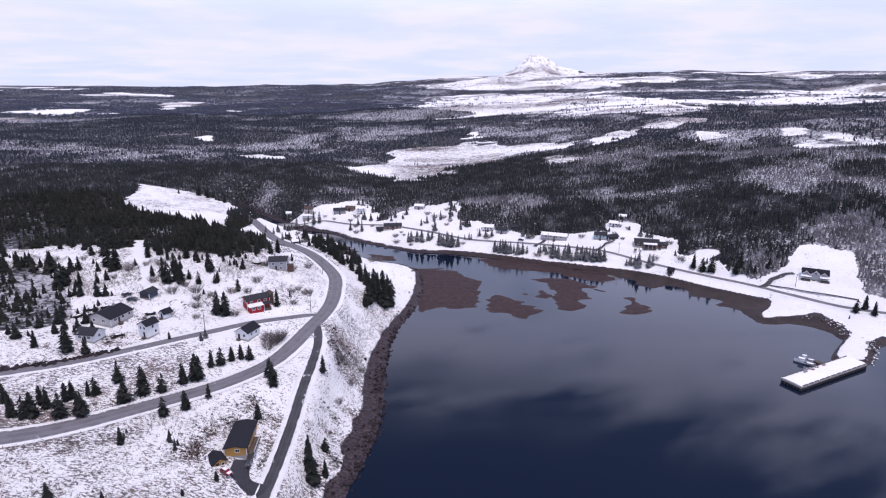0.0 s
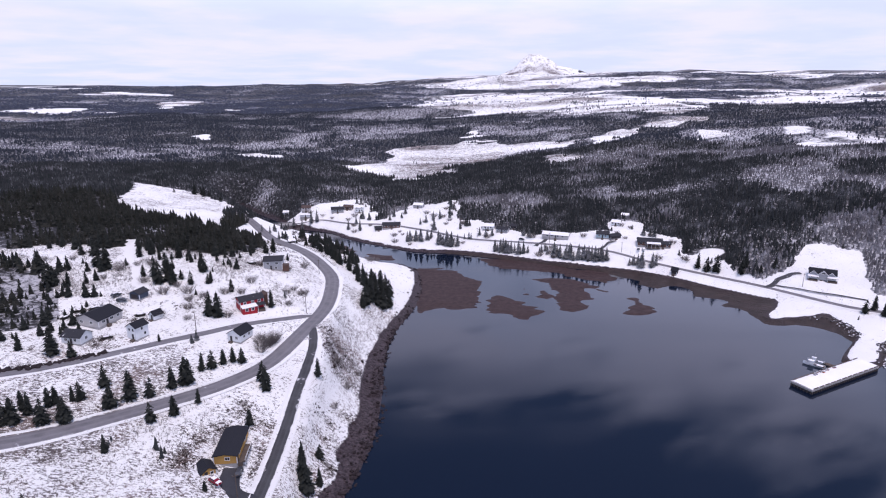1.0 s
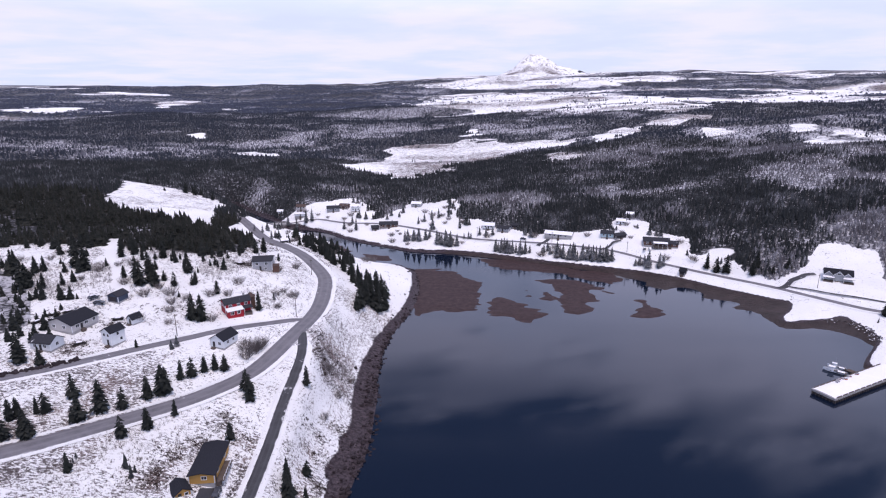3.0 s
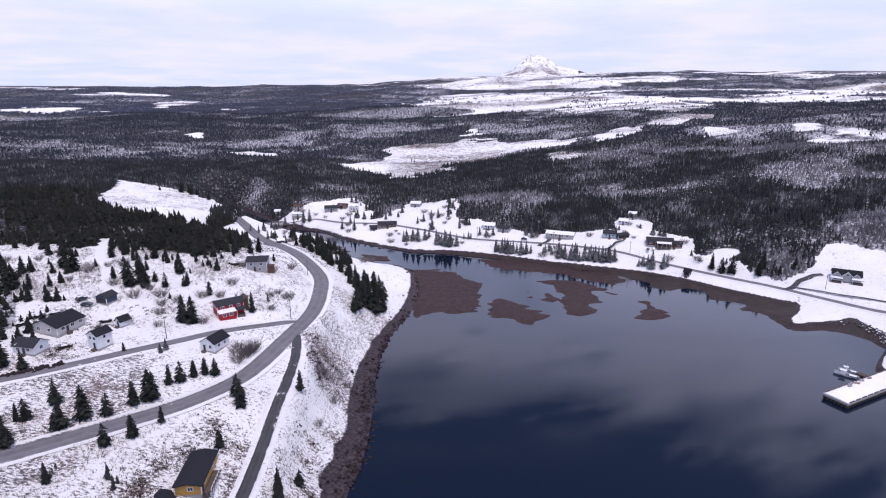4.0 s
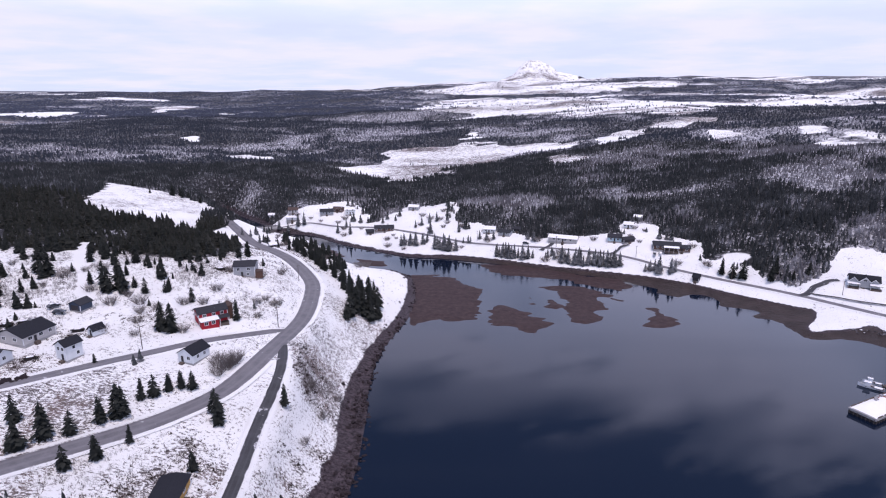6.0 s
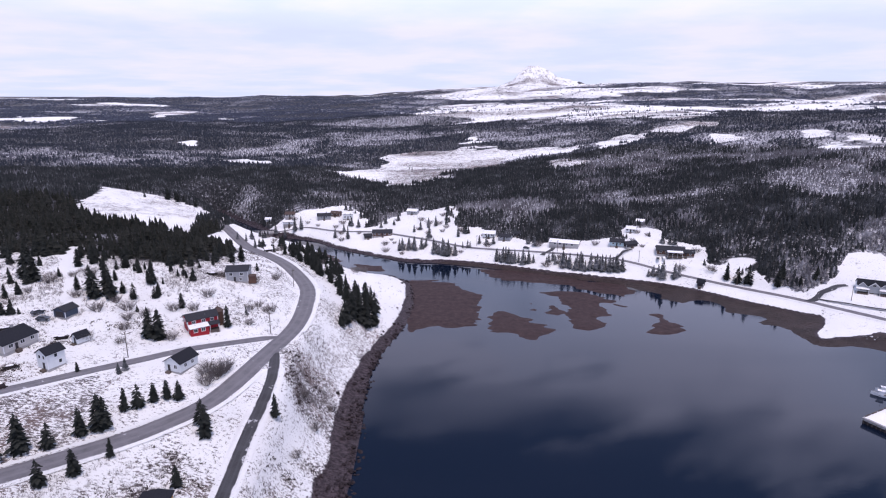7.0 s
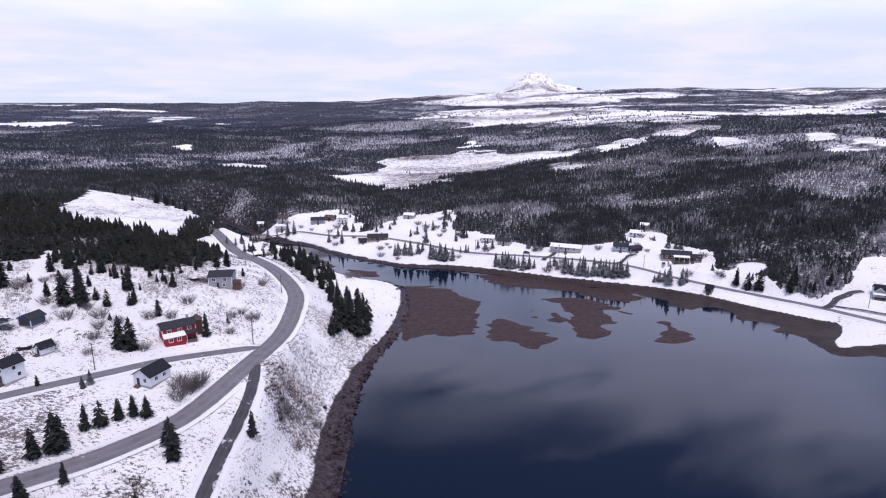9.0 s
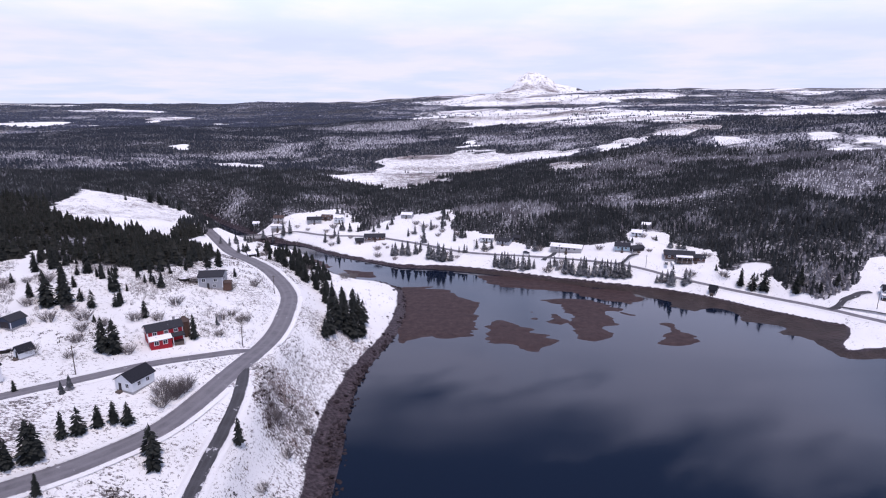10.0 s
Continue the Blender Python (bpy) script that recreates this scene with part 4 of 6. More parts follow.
def spruce(seed, whorls, spread, thin, label, needles=None):
    t = thing("spruce_tree", 0, 0, 0, 0, label, "tree")
    bm = bmesh.new()
    tube(bm, (0, 0, -0.05), (0, 0, 0.45), 0.022, 0.014, 6)
    tube(bm, (0, 0, 0.45), (0, 0, 0.95), 0.014, 0.003, 5)
    part("trunk", bm, BARK, t)
    part("crown", spruce_crown(seed, whorls, spread, thin), needles or SPRUCE, t)
    return t


SPRUCES = [spruce(1, 25, 0.30, 0.10, "dark green spruce standing in snow"), spruce(2, 22, 0.37, 0.14, "broad dark spruce standing in snow"),
           spruce(3, 26, 0.24, 0.10, "slender dark spruce standing in snow"), spruce(4, 21, 0.35, 0.28, "ragged wind-worn dark spruce"),
           spruce(5, 23, 0.28, 0.12, "snow-dusted spruce by the shore", SHORE_SPRUCE), spruce(6, 24, 0.23, 0.14, "slender snow-dusted spruce by the shore", SHORE_SPRUCE)]
used = set()


def set_spruce(x, y, tall, group, r, snowy=False):
    k = r.choice((4, 4, 5)) if snowy else r.choice((0, 0, 1, 2, 3))
    m = pose(x, y, level(x, y) - 0.1, r.uniform(-2, 2), r.uniform(-2, 2), r.uniform(0, 360)) @ Matrix.Diagonal((tall * r.uniform(0.9, 1.15), tall * r.uniform(0.9, 1.15), tall, 1))
    src = SPRUCES[k]
    if k in used:
        t = copy_thing(src, m @ Matrix.Diagonal((1 / src.scale.x, 1 / src.scale.y, 1 / src.scale.z, 1)))
    else:
        src.matrix_basis = m
        used.add(k)
        t = src
    t["group"] = group
    return t

# ---- west side: houses ----
yellow = house(-65.9, 168.2, 95, 15.0, 6.8, 2.9, 0.6, "yellow", "black", "ochre clapboard bungalow with black roof above a paved yard", [("w", 0.6, 1.5, 1.3, 0.9), ("s", -4.0, 1.5, 1.4, 1.1), ("s", 3.0, 1.5, 1.4, 1.1), ("n", 2.0, 1.5, 1.2, 1.0), ("n", -3.5, 1.5, 1.2, 1.0)], ("s", -6.2), z=15.9)
bm = bmesh.new()
block(bm, -6.5, 2.5, -5.6, -3.35, 0.0, 0.25)
part("deck", bm, TIMBER, yellow, "snowy wooden deck along the house")
for x in np.arange(-6.4, 2.6, 1.5):
    box("rail_post", (x - 0.06, x + 0.06, -5.55, -5.43, -1.5, 1.15), TRIM, yellow)
box("rail", (-6.5, 2.5, -5.55, -5.45, 1.05, 1.15), TRIM, yellow)
house(-70.0, 157.6, 130, 5.2, 4.2, 2.3, 1.3, "yellow", "black", "small ochre shed with steep black roof", [("w", 0.9, 1.2, 0.8, 0.8)], ("w", -0.8), z=14.9, name="shed", category="shed")
house(-81.2, 226.0, 70, 7.6, 6.0, 3.3, 1.9, "white", "black", "small white clapboard house with black roof", [("w", 1.2, 1.3, 1.1, 1.2), ("s", -1.5, 1.4, 1.0, 1.1), ("s", 1.5, 1.4, 1.0, 1.1)], ("w", -1.4))
red = house(-86.6, 256.0, 36, 10.5, 6.2, 4.7, 1.4, "red", "grey", "red two-storey house with grey roof and snowy porch", [("w", 1.4, 3.2, 1.1, 1.0), ("w", -1.4, 3.2, 1.1, 1.0), ("s", -3.2, 3.2, 1.1, 1.0), ("s", 0.2, 3.2, 1.1, 1.0), ("s", 3.2, 3.2, 1.1, 1.0), ("s", -3.2, 1.1, 1.1, 1.2)], None, 3.5)
lean_to(red, -5.2, 1.2, -3.1, -6.0, 2.9, 2.3, "red", "snow")
lean_to(red, 1.6, 5.2, -3.1, -5.4, 2.8, 2.3, "red", "grey", shut=False)
add_window(red, "s", -3.4, 0.9, 1.2, 1.2, 5.25, 6.0)
add_window(red, "s", -0.8, 0.9, 1.2, 1.2, 5.25, 6.0)
bm = bmesh.new()
tube(bm, (6.6, 1.0, -1.0), (6.6, 1.0, 5.0), 1.9, 1.9, 12)
part("tower", bm, WALLS["brown"], red, "round brown-shingled tower")
bm = bmesh.new()
tube(bm, (6.6, 1.0, 5.0), (6.6, 1.0, 6.6), 2.15, 0.3, 12)
part("tower_roof", bm, ROOFS["brown"], red)
hill = house(-90.8, 311.0, 8, 9.5, 9.0, 5.0, 1.5, "grey", "grey", "grey two-storey house with large windows on the slope", [("s", -2.6, 3.0, 1.3, 1.3), ("s", 2.0, 3.0, 1.3, 1.3), ("s", 1.5, 0.6, 1.0, 1.2), ("e", -2.4, 2.9, 1.6, 1.6), ("e", 0.2, 2.9, 1.6, 1.6), ("e", 2.6, 2.9, 1.3, 1.6)], ("s", -1.0), -2.0)
lean_to(hill, 4.75, 8.0, -2.0, -4.2, 2.6, 2.2, "brown", "brown")
house(-141.5, 233.2, 74, 12.0, 12.0, 3.0, 2.2, "tan", "black", "large pale grey bungalow with wide dark roof", [("w", -2.4, 1.4, 1.3, 1.1), ("w", 2.4, 1.4, 1.3, 1.1), ("s", -3.5, 1.4, 1.4, 1.1), ("s", 0.5, 1.4, 1.4, 1.1), ("s", 4.0, 1.4, 1.2, 1.1)], ("s", -1.6), 2.5)
house(-120.2, 222.4, 66, 5.6, 4.8, 5.2, 1.5, "white", "black", "narrow white two-storey house with black roof", [("w", 1.0, 3.5, 0.9, 1.1), ("w", -1.0, 3.5, 0.9, 1.1), ("s", 0, 3.5, 0.9, 1.1), ("s", 1.2, 1.2, 0.9, 1.1)], ("w", 0.6))
house(-120.6, 238.6, 62, 4.0, 3.0, 2.4, 1.4, "white", "black", "small white shed with black roof in snow", [], ("w", 0), name="shed", category="shed")
garage = house(-136.4, 256.8, 75, 5.6, 5.2, 2.7, 1.3, "slate", "grey", "slate blue garage with white trim", [], None, name="garage", category="garage")
box("garage_door", (-2.86, -2.78, -1.7, 1.7, 0.3, 2.4), WALLS["dark"], garage, "dark panelled garage door")
house(-140.0, 215.5, -10, 8.0, 6.0, 3.0, 1.8, "white", "grey", "white house with dark snow-dusted roof behind spruces", [("s", -2.2, 1.3, 1.1, 1.1), ("s", 1.8, 1.3, 1.1, 1.1), ("e", 0, 1.3, 1.1, 1.1)], ("s", 0))
house(-108.5, 416.0, 30, 4.5, 3.6, 2.4, 1.4, "dark", "snow", "small dark roadside shed with snowy roof", [], ("s", 0), name="shed", category="shed")

# ---- north side: the village across the bay ----
W2 = [("s", -2.4, 1.3, 1.1, 1.1), ("s", 2.2, 1.3, 1.1, 1.1)]
W4 = [("s", -6.0, 1.3, 1.3, 1.1), ("s", -2.6, 1.3, 1.3, 1.1), ("s", 2.0, 1.3, 1.3, 1.1), ("s", 5.6, 1.3, 1.3, 1.1)]
main = house(235.5, 354.0, -28, 15.5, 8.5, 4.2, 3.0, "white", "black", "large white house with black gabled roof and snowy porch", W4 + [("w", 0, 4.6, 1.2, 1.2), ("e", 0, 4.6, 1.2, 1.2)], ("s", -0.6), z=10.3)
bm = bmesh.new()
prism(bm, [(-2.6, 0.3), (2.6, 0.3), (2.6, 4.4), (0, 7.0), (-2.6, 4.4)], -5.6, 0, "y")
part("front_gable", bm, WALLS["grey"], main, "grey gable front")
bm = bmesh.new()
for s in (-1, 1):
    prism(bm, [(0, 7.05), (s * 3.1, 3.95), (s * 3.1, 4.2), (0, 7.3)], -6.0, 0, "y")
part("gable_roof", bm, ROOFS["black"], main)
bm = bmesh.new()
for s in (-1, 1):
    prism(bm, [(0, 7.35), (s * 3.2, 4.1), (s * 3.2, 3.75), (0, 6.95)], -6.12, -5.98, "y")
part("bargeboard", bm, TRIM, main)
add_window(main, "s", 0, 4.6, 1.6, 1.2, 7.5, 5.62)
for at, wide in ((-5.6, 2.0), (4.9, 1.6)):
    bm = bmesh.new()
    prism(bm, [(at - wide, 3.6), (at + wide, 3.6), (at + wide, 4.3), (at, 4.3 + wide), (at - wide, 4.3)], -4.9, 0, "y")
    part("dormer", bm, WALLS["grey"], main)
    bm = bmesh.new()
    for s in (-1, 1):
        prism(bm, [(at, 4.35 + wide), (at + s * (wide + 0.4), 3.95), (at + s * (wide + 0.4), 4.17), (at, 4.57 + wide)], -5.2, 0, "y")
    part("dormer_roof", bm, ROOFS["black"], main)
    bm = bmesh.new()
    for s in (-1, 1):
        prism(bm, [(at, 4.62 + wide), (at + s * (wide + 0.45), 4.1), (at + s * (wide + 0.45), 3.8), (at, 4.27 + wide)], -5.3, -5.18, "y")
    part("bargeboard", bm, TRIM, main)
lean_to(main, -8.5, -2.6, -4.3, -7.4, 3.1, 2.6, "white", "snow", shut=False)
lean_to(main, 2.6, 8.5, -4.3, -7.4, 3.1, 2.6, "white", "snow", shut=False)
main.matrix_world = main.matrix_world @ Matrix.Diagonal((0.92, 0.92, 0.84, 1))
large = house(151, 421.5, -15, 17.0, 8.5, 3.4, 2.4, "brown", "grey", "long brown house with grey roof above the shore road", W4, ("s", 0.0), 4.0)
lean_to(large, -2.0, 7.0, -4.25, -7.0, 2.9, 2.3, "brown", "snow", shut=False)
house(160.5, 417.5, -15, 8.0, 7.0, 2.8, 1.6, "brown", "grey", "low brown garage wing beside the long house", [("s", 1.6, 1.2, 1.2, 1.0)], ("s", -1.2), name="garage", category="garage")
house(88, 448.5, -22, 20.0, 8.0, 3.2, 1.8, "tan", "snow", "long pale bungalow with snow-covered roof", W4, ("s", 0.3))
house(121, 437.5, -18, 9.0, 7.0, 3.4, 2.0, "teal", "grey", "pale blue house with grey roof", W2, ("s", 0), 2.0)
house(128.5, 434.0, 20, 9.0, 5.0, 2.6, 1.5, "dark", "grey", "dark low outbuilding beside the blue house", [], ("s", 0), name="shed", category="shed")
house(136.5, 457.5, -25, 6.5, 5.5, 3.0, 1.8, "white", "snow", "small white house with snowy roof at the wood's edge", W2, ("s", 0))
house(148.5, 475, -20, 5.5, 4.5, 2.6, 1.5, "tan", "snow", "small pale cabin with snowy roof among trees", [], ("s", 0), name="cabin", category="cabin")
house(38, 478, -12, 9.0, 7.0, 3.2, 2.0, "white", "snow", "white house with snow-covered roof", W2, ("s", 0), 2)
house(49, 469.5, -25, 9.0, 6.0, 3.0, 1.7, "grey", "grey", "grey bungalow by the shore road", W2, ("s", 0))
house(58.5, 474, -20, 5, 4, 2.4, 1.4, "dark", "grey", "small dark shed with grey roof", [], ("s", 0), name="shed", category="shed")
house(-44, 501.5, 5, 15.0, 8.0, 3.2, 2.0, "brown", "grey", "long dark house near the river bend", W4, ("s", 0.2), 3)
house(-55, 498, 12, 6, 5, 2.5, 1.5, "dark", "grey", "dark shed beside the long house", [], ("s", 0), name="shed", category="shed")
house(-77, 542, 8, 8.0, 7.0, 5.0, 2.0, "white", "snow", "white two-storey house with snowy roof", W2 + [("s", -2.4, 3.6, 1.1, 1.1), ("s", 2.2, 3.6, 1.1, 1.1)], ("s", 0))
house(-97, 541, 10, 11.0, 7.0, 3.3, 2.0, "grey", "grey", "grey house among yard trees", W2, ("s", 0), 2)
house(-88, 548, -10, 8.0, 6.0, 3.0, 1.8, "brown", "brown", "brown house behind the grey one", W2, ("s", 0))
house(-127, 546.5, 5, 8.0, 6.0, 3.2, 2.0, "tan", "brown", "pale house above the bridge", W2, ("s", 0))
house(-126, 539, 4, 10.0, 5.5, 2.4, 1.3, "white", "snow", "long white shed with snowy roof", [], ("s", 0), name="shed", category="shed")
house(-149, 557, 0, 5.0, 4.0, 2.6, 1.6, "white", "snow", "small white cabin at the wood's edge", [], ("s", 0), name="cabin", category="cabin")
house(-22, 546, -15, 9.0, 6.0, 3.0, 1.8, "grey", "snow", "grey house with snowy roof on the upper field", W2, ("s", 0))
house(156, 383.5, -40, 3.6, 3.2, 2.6, 1.8, "dark", "black", "small dark boathouse on the shore", [], ("s", 0), name="boathouse", category="shed")

# ---- paved yard and driveways ----
def slab(name, ring, mat, label, lift=0.12):
    """A paved patch that follows the ground inside a plan outline."""
    ring = spline(list(ring) + [ring[0]], 4)[:-1]
    cx, cy = ring.mean(axis=0)
    verts, faces = [], []
    steps = 5
    for k in range(steps + 1):
        for x, y in ring:
            f = k / steps
            verts.append((cx + (x - cx) * f, cy + (y - cy) * f))
    verts = np.array(verts)
    z = height(verts[:, 0], verts[:, 1]) + lift
    z[-len(ring):] -= lift + 0.15
    n = len(ring)
    for k in range(steps):
        for s in range(n):
            faces.append((k * n + s, k * n + (s + 1) % n, (k + 1) * n + (s + 1) % n, (k + 1) * n + s))
    ob = quick_mesh(name, np.column_stack([verts, z]), faces, mat, flat=False)
    return tagged(ob, label, "pavement", kind="structure")


YARD_TAR = plain("yard_asphalt", (0.045, 0.046, 0.055), 0.6, 0.35, 0.6)
slab("driveway", [(-66, 160.2), (-61.4, 161.4), (-60.0, 156.8), (-58.3, 153.8), (-52, 151.5), (-53, 146.5), (-60.5, 149), (-65, 153.4)], YARD_TAR, "dark asphalt yard swept of snow", 0.35)
lines = {"driveway": ([(200, 352), (208, 356), (215.6, 358.5), (222, 361.4), (226.5, 361.5)], 4.4, "dark ploughed driveway up to the large house"),
         "yard_drive": ([(80.5, 448), (77.3, 445), (73.5, 440.5), (70.5, 436.5)], 3.6, "dark ploughed drive down to the shore road"),
         "house_drive": ([(128.5, 429.5), (122.5, 428), (117, 425.5), (113, 422.5)], 3.4, "dark ploughed drive beside the pale blue house"),
         "track": ([(207.5, 354), (215, 346.5), (223.4, 337.6), (237, 327.5), (243, 323.5)], 2.2, "narrow dark track across the snowy field")}
for name, (pts, wide, label) in lines.items():
    c = spline(pts, 6)
    ribbon(name, np.column_stack([c, height(c[:, 0], c[:, 1]) + 0.28]), wide, DARK_ASPHALT, label)

# ---- the river bridge ----
over = ROADS["north"][0]
bz = float(over[np.argmin(np.hypot(over[:, 0] - BRIDGE[0], over[:, 1] - BRIDGE[1])), 2]) - 0.12
bridge = thing("bridge", BRIDGE[0], BRIDGE[1], bz, 12, "low concrete road bridge over the river", "bridge")
box("deck", (-14, 14, -4.2, 4.2, -0.9, 0.05), CONCRETE, bridge)
for s in (-1, 1):
    bm = bmesh.new()
    block(bm, -14, 14, s * 4.1 - 0.12, s * 4.1 + 0.12, 0.65, 0.9)
    for x in np.arange(-13.5, 14, 2.7):
        block(bm, x - 0.1, x + 0.1, s * 4.1 - 0.1, s * 4.1 + 0.1, 0.05, 0.7)
    part("guard_rail", bm, METAL, bridge)
for x in (-5, 5):
    box("pier", (x - 0.6, x + 0.6, -3.6, 3.6, -8, -0.9), CONCRETE, bridge)

# ---- wharf ----
wharf = thing("wharf", 153.6, 234.0, 0, 26.5, "snow-topped timber and concrete wharf with dark crib sides", "wharf")
box("crib", (0.2, 49, -4.6, 4.6, -4, 1.15), DARK_TIMBER, wharf, "tarred timber crib wall")
for x in np.arange(0.6, 49, 1.6):
    box("fender", (x - 0.14, x + 0.14, -4.85, -4.6, -3, 1.5), TIMBER, wharf)
for y in np.arange(-4.2, 4.6, 1.4):
    box("fender", (0.0, 0.2, y - 0.14, y + 0.14, -3, 1.5), TIMBER, wharf)
box("deck", (0, 49, -4.8, 4.8, 1.15, 2.05), CONCRETE, wharf, "pale concrete deck edge")
bm = bmesh.new()
bmesh.ops.create_grid(bm, x_segments=60, y_segments=12, size=0.5)
for v in bm.verts:
    e = min(1, 6 * (0.5 - abs(v.co.y)))
    v.co = Vector((0.6 + 48.5 * (v.co.x + 0.5), 8.8 * v.co.y, 2.06 + 0.22 * e * (0.6 + 0.5 * noise.noise(Vector((v.co.x * 30, v.co.y * 8, 0))))))
part("snow_cover", bm, SNOW_MAT, wharf)
for s in (-1, 1):
    bm = bmesh.new()
    for x in np.arange(1.5, 48, 4.0):
        block(bm, x, x + 3.0, s * 4.55 - 0.14, s * 4.55 + 0.14, 2.05, 2.4)
    part("kerb_timber", bm, TIMBER, wharf)


CRATE = [plain("rusty_red_crate", (0.2, 0.06, 0.05), 0.8, 0.3), plain("grey_crate", (0.3, 0.3, 0.32), 0.8, 0.3), plain("orange_buoy", (0.4, 0.13, 0.05), 0.6, 0.2)]


def boat(x, y, turn, long, label):
    t = thing("fishing_boat", x, y, 0.0, turn, label, "boat", "boats at the wharf")
    bm = bmesh.new()
    rings = []
    for f in np.linspace(0, 1, 9):
        half = 0.15 * long * (1 - max(0, (f - 0.45) / 0.55) ** 2.2) * (0.88 + 0.12 * min(1, f * 4))
        rail = 0.85 + 0.55 * f ** 2
        px_ = (f - 0.5) * long
        rings.append([bm.verts.new((px_, s * half * k, z)) for s, k, z in ((-1, 1, rail), (-1, 0.85, 0.15), (0, 0.0, -0.45), (1, 0.85, 0.15), (1, 1, rail))])
    for a, b in zip(rings[:-1], rings[1:]):
        for k in range(4):
            bm.faces.new((a[k], b[k], b[k + 1], a[k + 1]))
    bm.faces.new(rings[0])
    bmesh.ops.remove_doubles(bm, verts=bm.verts, dist=0.001)
    part("hull", bm, BOAT_PAINT, t)
    bm = bmesh.new()
    prism(bm, [(-0.125 * long, 0.5), (0.125 * long, 0.5), (0.125 * long, 0.62), (-0.125 * long, 0.62)], -0.48 * long, 0.2 * long)
    part("deck", bm, TIMBER, t)
    bm = bmesh.new()
    for s in (-1, 1):
        prism(bm, [(s * 0.152 * long, 0.72), (s * 0.158 * long, 0.72), (s * 0.158 * long, 0.9), (s * 0.152 * long, 0.9)], -0.48 * long, -0.05 * long)
    part("rubbing_strake", bm, DARK_TIMBER, t)
    bm = bmesh.new()
    prism(bm, [(-0.09 * long, 0.85), (0.09 * long, 0.85), (0.08 * long, 2.3), (-0.08 * long, 2.3)], 0.02 * long, 0.24 * long)
    cab = part("wheelhouse", bm, BOAT_PAINT, t)
    box("windscreen", (0.241 * long, 0.247 * long, -0.07 * long, 0.07 * long, 1.5, 2.1), GLASS, cab)
    box("roof", (0.0, 0.27 * long, -0.1 * long, 0.1 * long, 2.3, 2.42), SNOW_MAT, cab)
    bm = bmesh.new()
    tube(bm, (0.1 * long, 0, 2.4), (0.1 * long, 0, 4.4), 0.06, 0.03)
    tube(bm, (0.1 * long, -0.5, 3.8), (0.1 * long, 0.5, 3.8), 0.03, 0.03)
    part("mast", bm, METAL, t)
    box("deck_cover", (-0.42 * long, -0.12 * long, -0.08 * long, 0.08 * long, 0.62, 0.85), SNOW_MAT, t, "snow lying on the deck")
    box("hatch", (-0.1 * long, -0.02 * long, -0.05 * long, 0.05 * long, 0.62, 1.2), CRATE[1], t)


boat(173.0, 256.5, 140, 9.0, "white fishing boat with snow on deck, moored")
boat(176.0, 259.8, 146, 7.0, "white fishing boat moored alongside the other")
dock = thing("floating_dock", 181.5, 253.5, 0.15, 118, "brown timber floating dock with gear", "dock")
box("float", (-5, 5, -1.3, 1.3, -0.3, 0.35), TIMBER, dock)
for k in range(7):
    box("plank", (-4.9 + 1.4 * k, -3.7 + 1.4 * k, -1.35, 1.35, 0.35, 0.45), TIMBER, dock)
rr = random.Random(8)
deck_m = wharf.matrix_world
for k in range(13):
    p = deck_m @ Vector((rr.uniform(14, 30), rr.uniform(2.6, 4.2), 2.15))
    t = thing("fish_crate", p.x, p.y, p.z, rr.uniform(0, 90), "stacked fish crate on the snowy wharf deck", "crate", "crates on the wharf")
    s = rr.uniform(0.35, 0.6)
    bm = bmesh.new()
    block(bm, -s, s, -s * 0.7, s * 0.7, 0, s, 0.04)
    part("body", bm, CRATE[k % 3], t)
    box("rim", (-s - 0.05, s + 0.05, -s * 0.7 - 0.05, s * 0.7 + 0.05, s * 0.85, s * 1.02), CRATE[1], t)

# ---- cars ----
def car(x, y, turn, paint, label, snowy):
    t = thing("car", x, y, level(x, y) + 0.45, turn, label, "car")
    bm = bmesh.new()
    prism(bm, [(-2.2, 0.35), (2.2, 0.35), (2.25, 0.8), (1.1, 0.95), (0.55, 1.45), (-1.5, 1.5), (-2.2, 0.95)], -0.85, 0.85, "y")
    for v in bm.verts:
        if v.co.z > 1.3:
            v.co.y *= 0.8
    bmesh.ops.bevel(bm, geom=list(bm.edges), offset=0.06, segments=1, affect="EDGES")
    body = part("body", bm, paint, t)
    bm = bmesh.new()
    prism(bm, [(-1.4, 1.0), (0.95, 1.0), (0.5, 1.4), (-1.3, 1.42)], -0.8, 0.8, "y")
    part("window", bm, GLASS, body)
    for sx in (-1.35, 1.35):
        for sy in (-0.82, 0.82):
            bm = bmesh.new()
            tube(bm, (sx, sy - 0.11, 0.33), (sx, sy + 0.11, 0.33), 0.33, 0.33, 12)
            w = part("wheel", bm, RUBBER, t)
            bm = bmesh.new()
            tube(bm, (sx, sy - 0.12, 0.33), (sx, sy + 0.12, 0.33), 0.18, 0.18, 8)
            part("rim", bm, METAL, w)
    for sy in (-0.6, 0.6):
        box("headlight", (2.2, 2.28, sy - 0.15, sy + 0.15, 0.62, 0.76), TRIM, t)
    if snowy:
        box("snow_cap", (1.0, 2.15, -0.7, 0.7, 0.93, 1.06), SNOW_MAT, t, "snow lying on the bonnet", 0.04)
        box("snow_cap", (-1.3, 0.4, -0.62, 0.62, 1.5, 1.62), SNOW_MAT, t, "", 0.04)


car(-65.3, 152.4, -35, RED_PAINT, "dark red car with snow on its bonnet, parked", True)
car(-60.8, 159.0, 95, GREY_PAINT, "dark grey car parked by the bungalow", False)

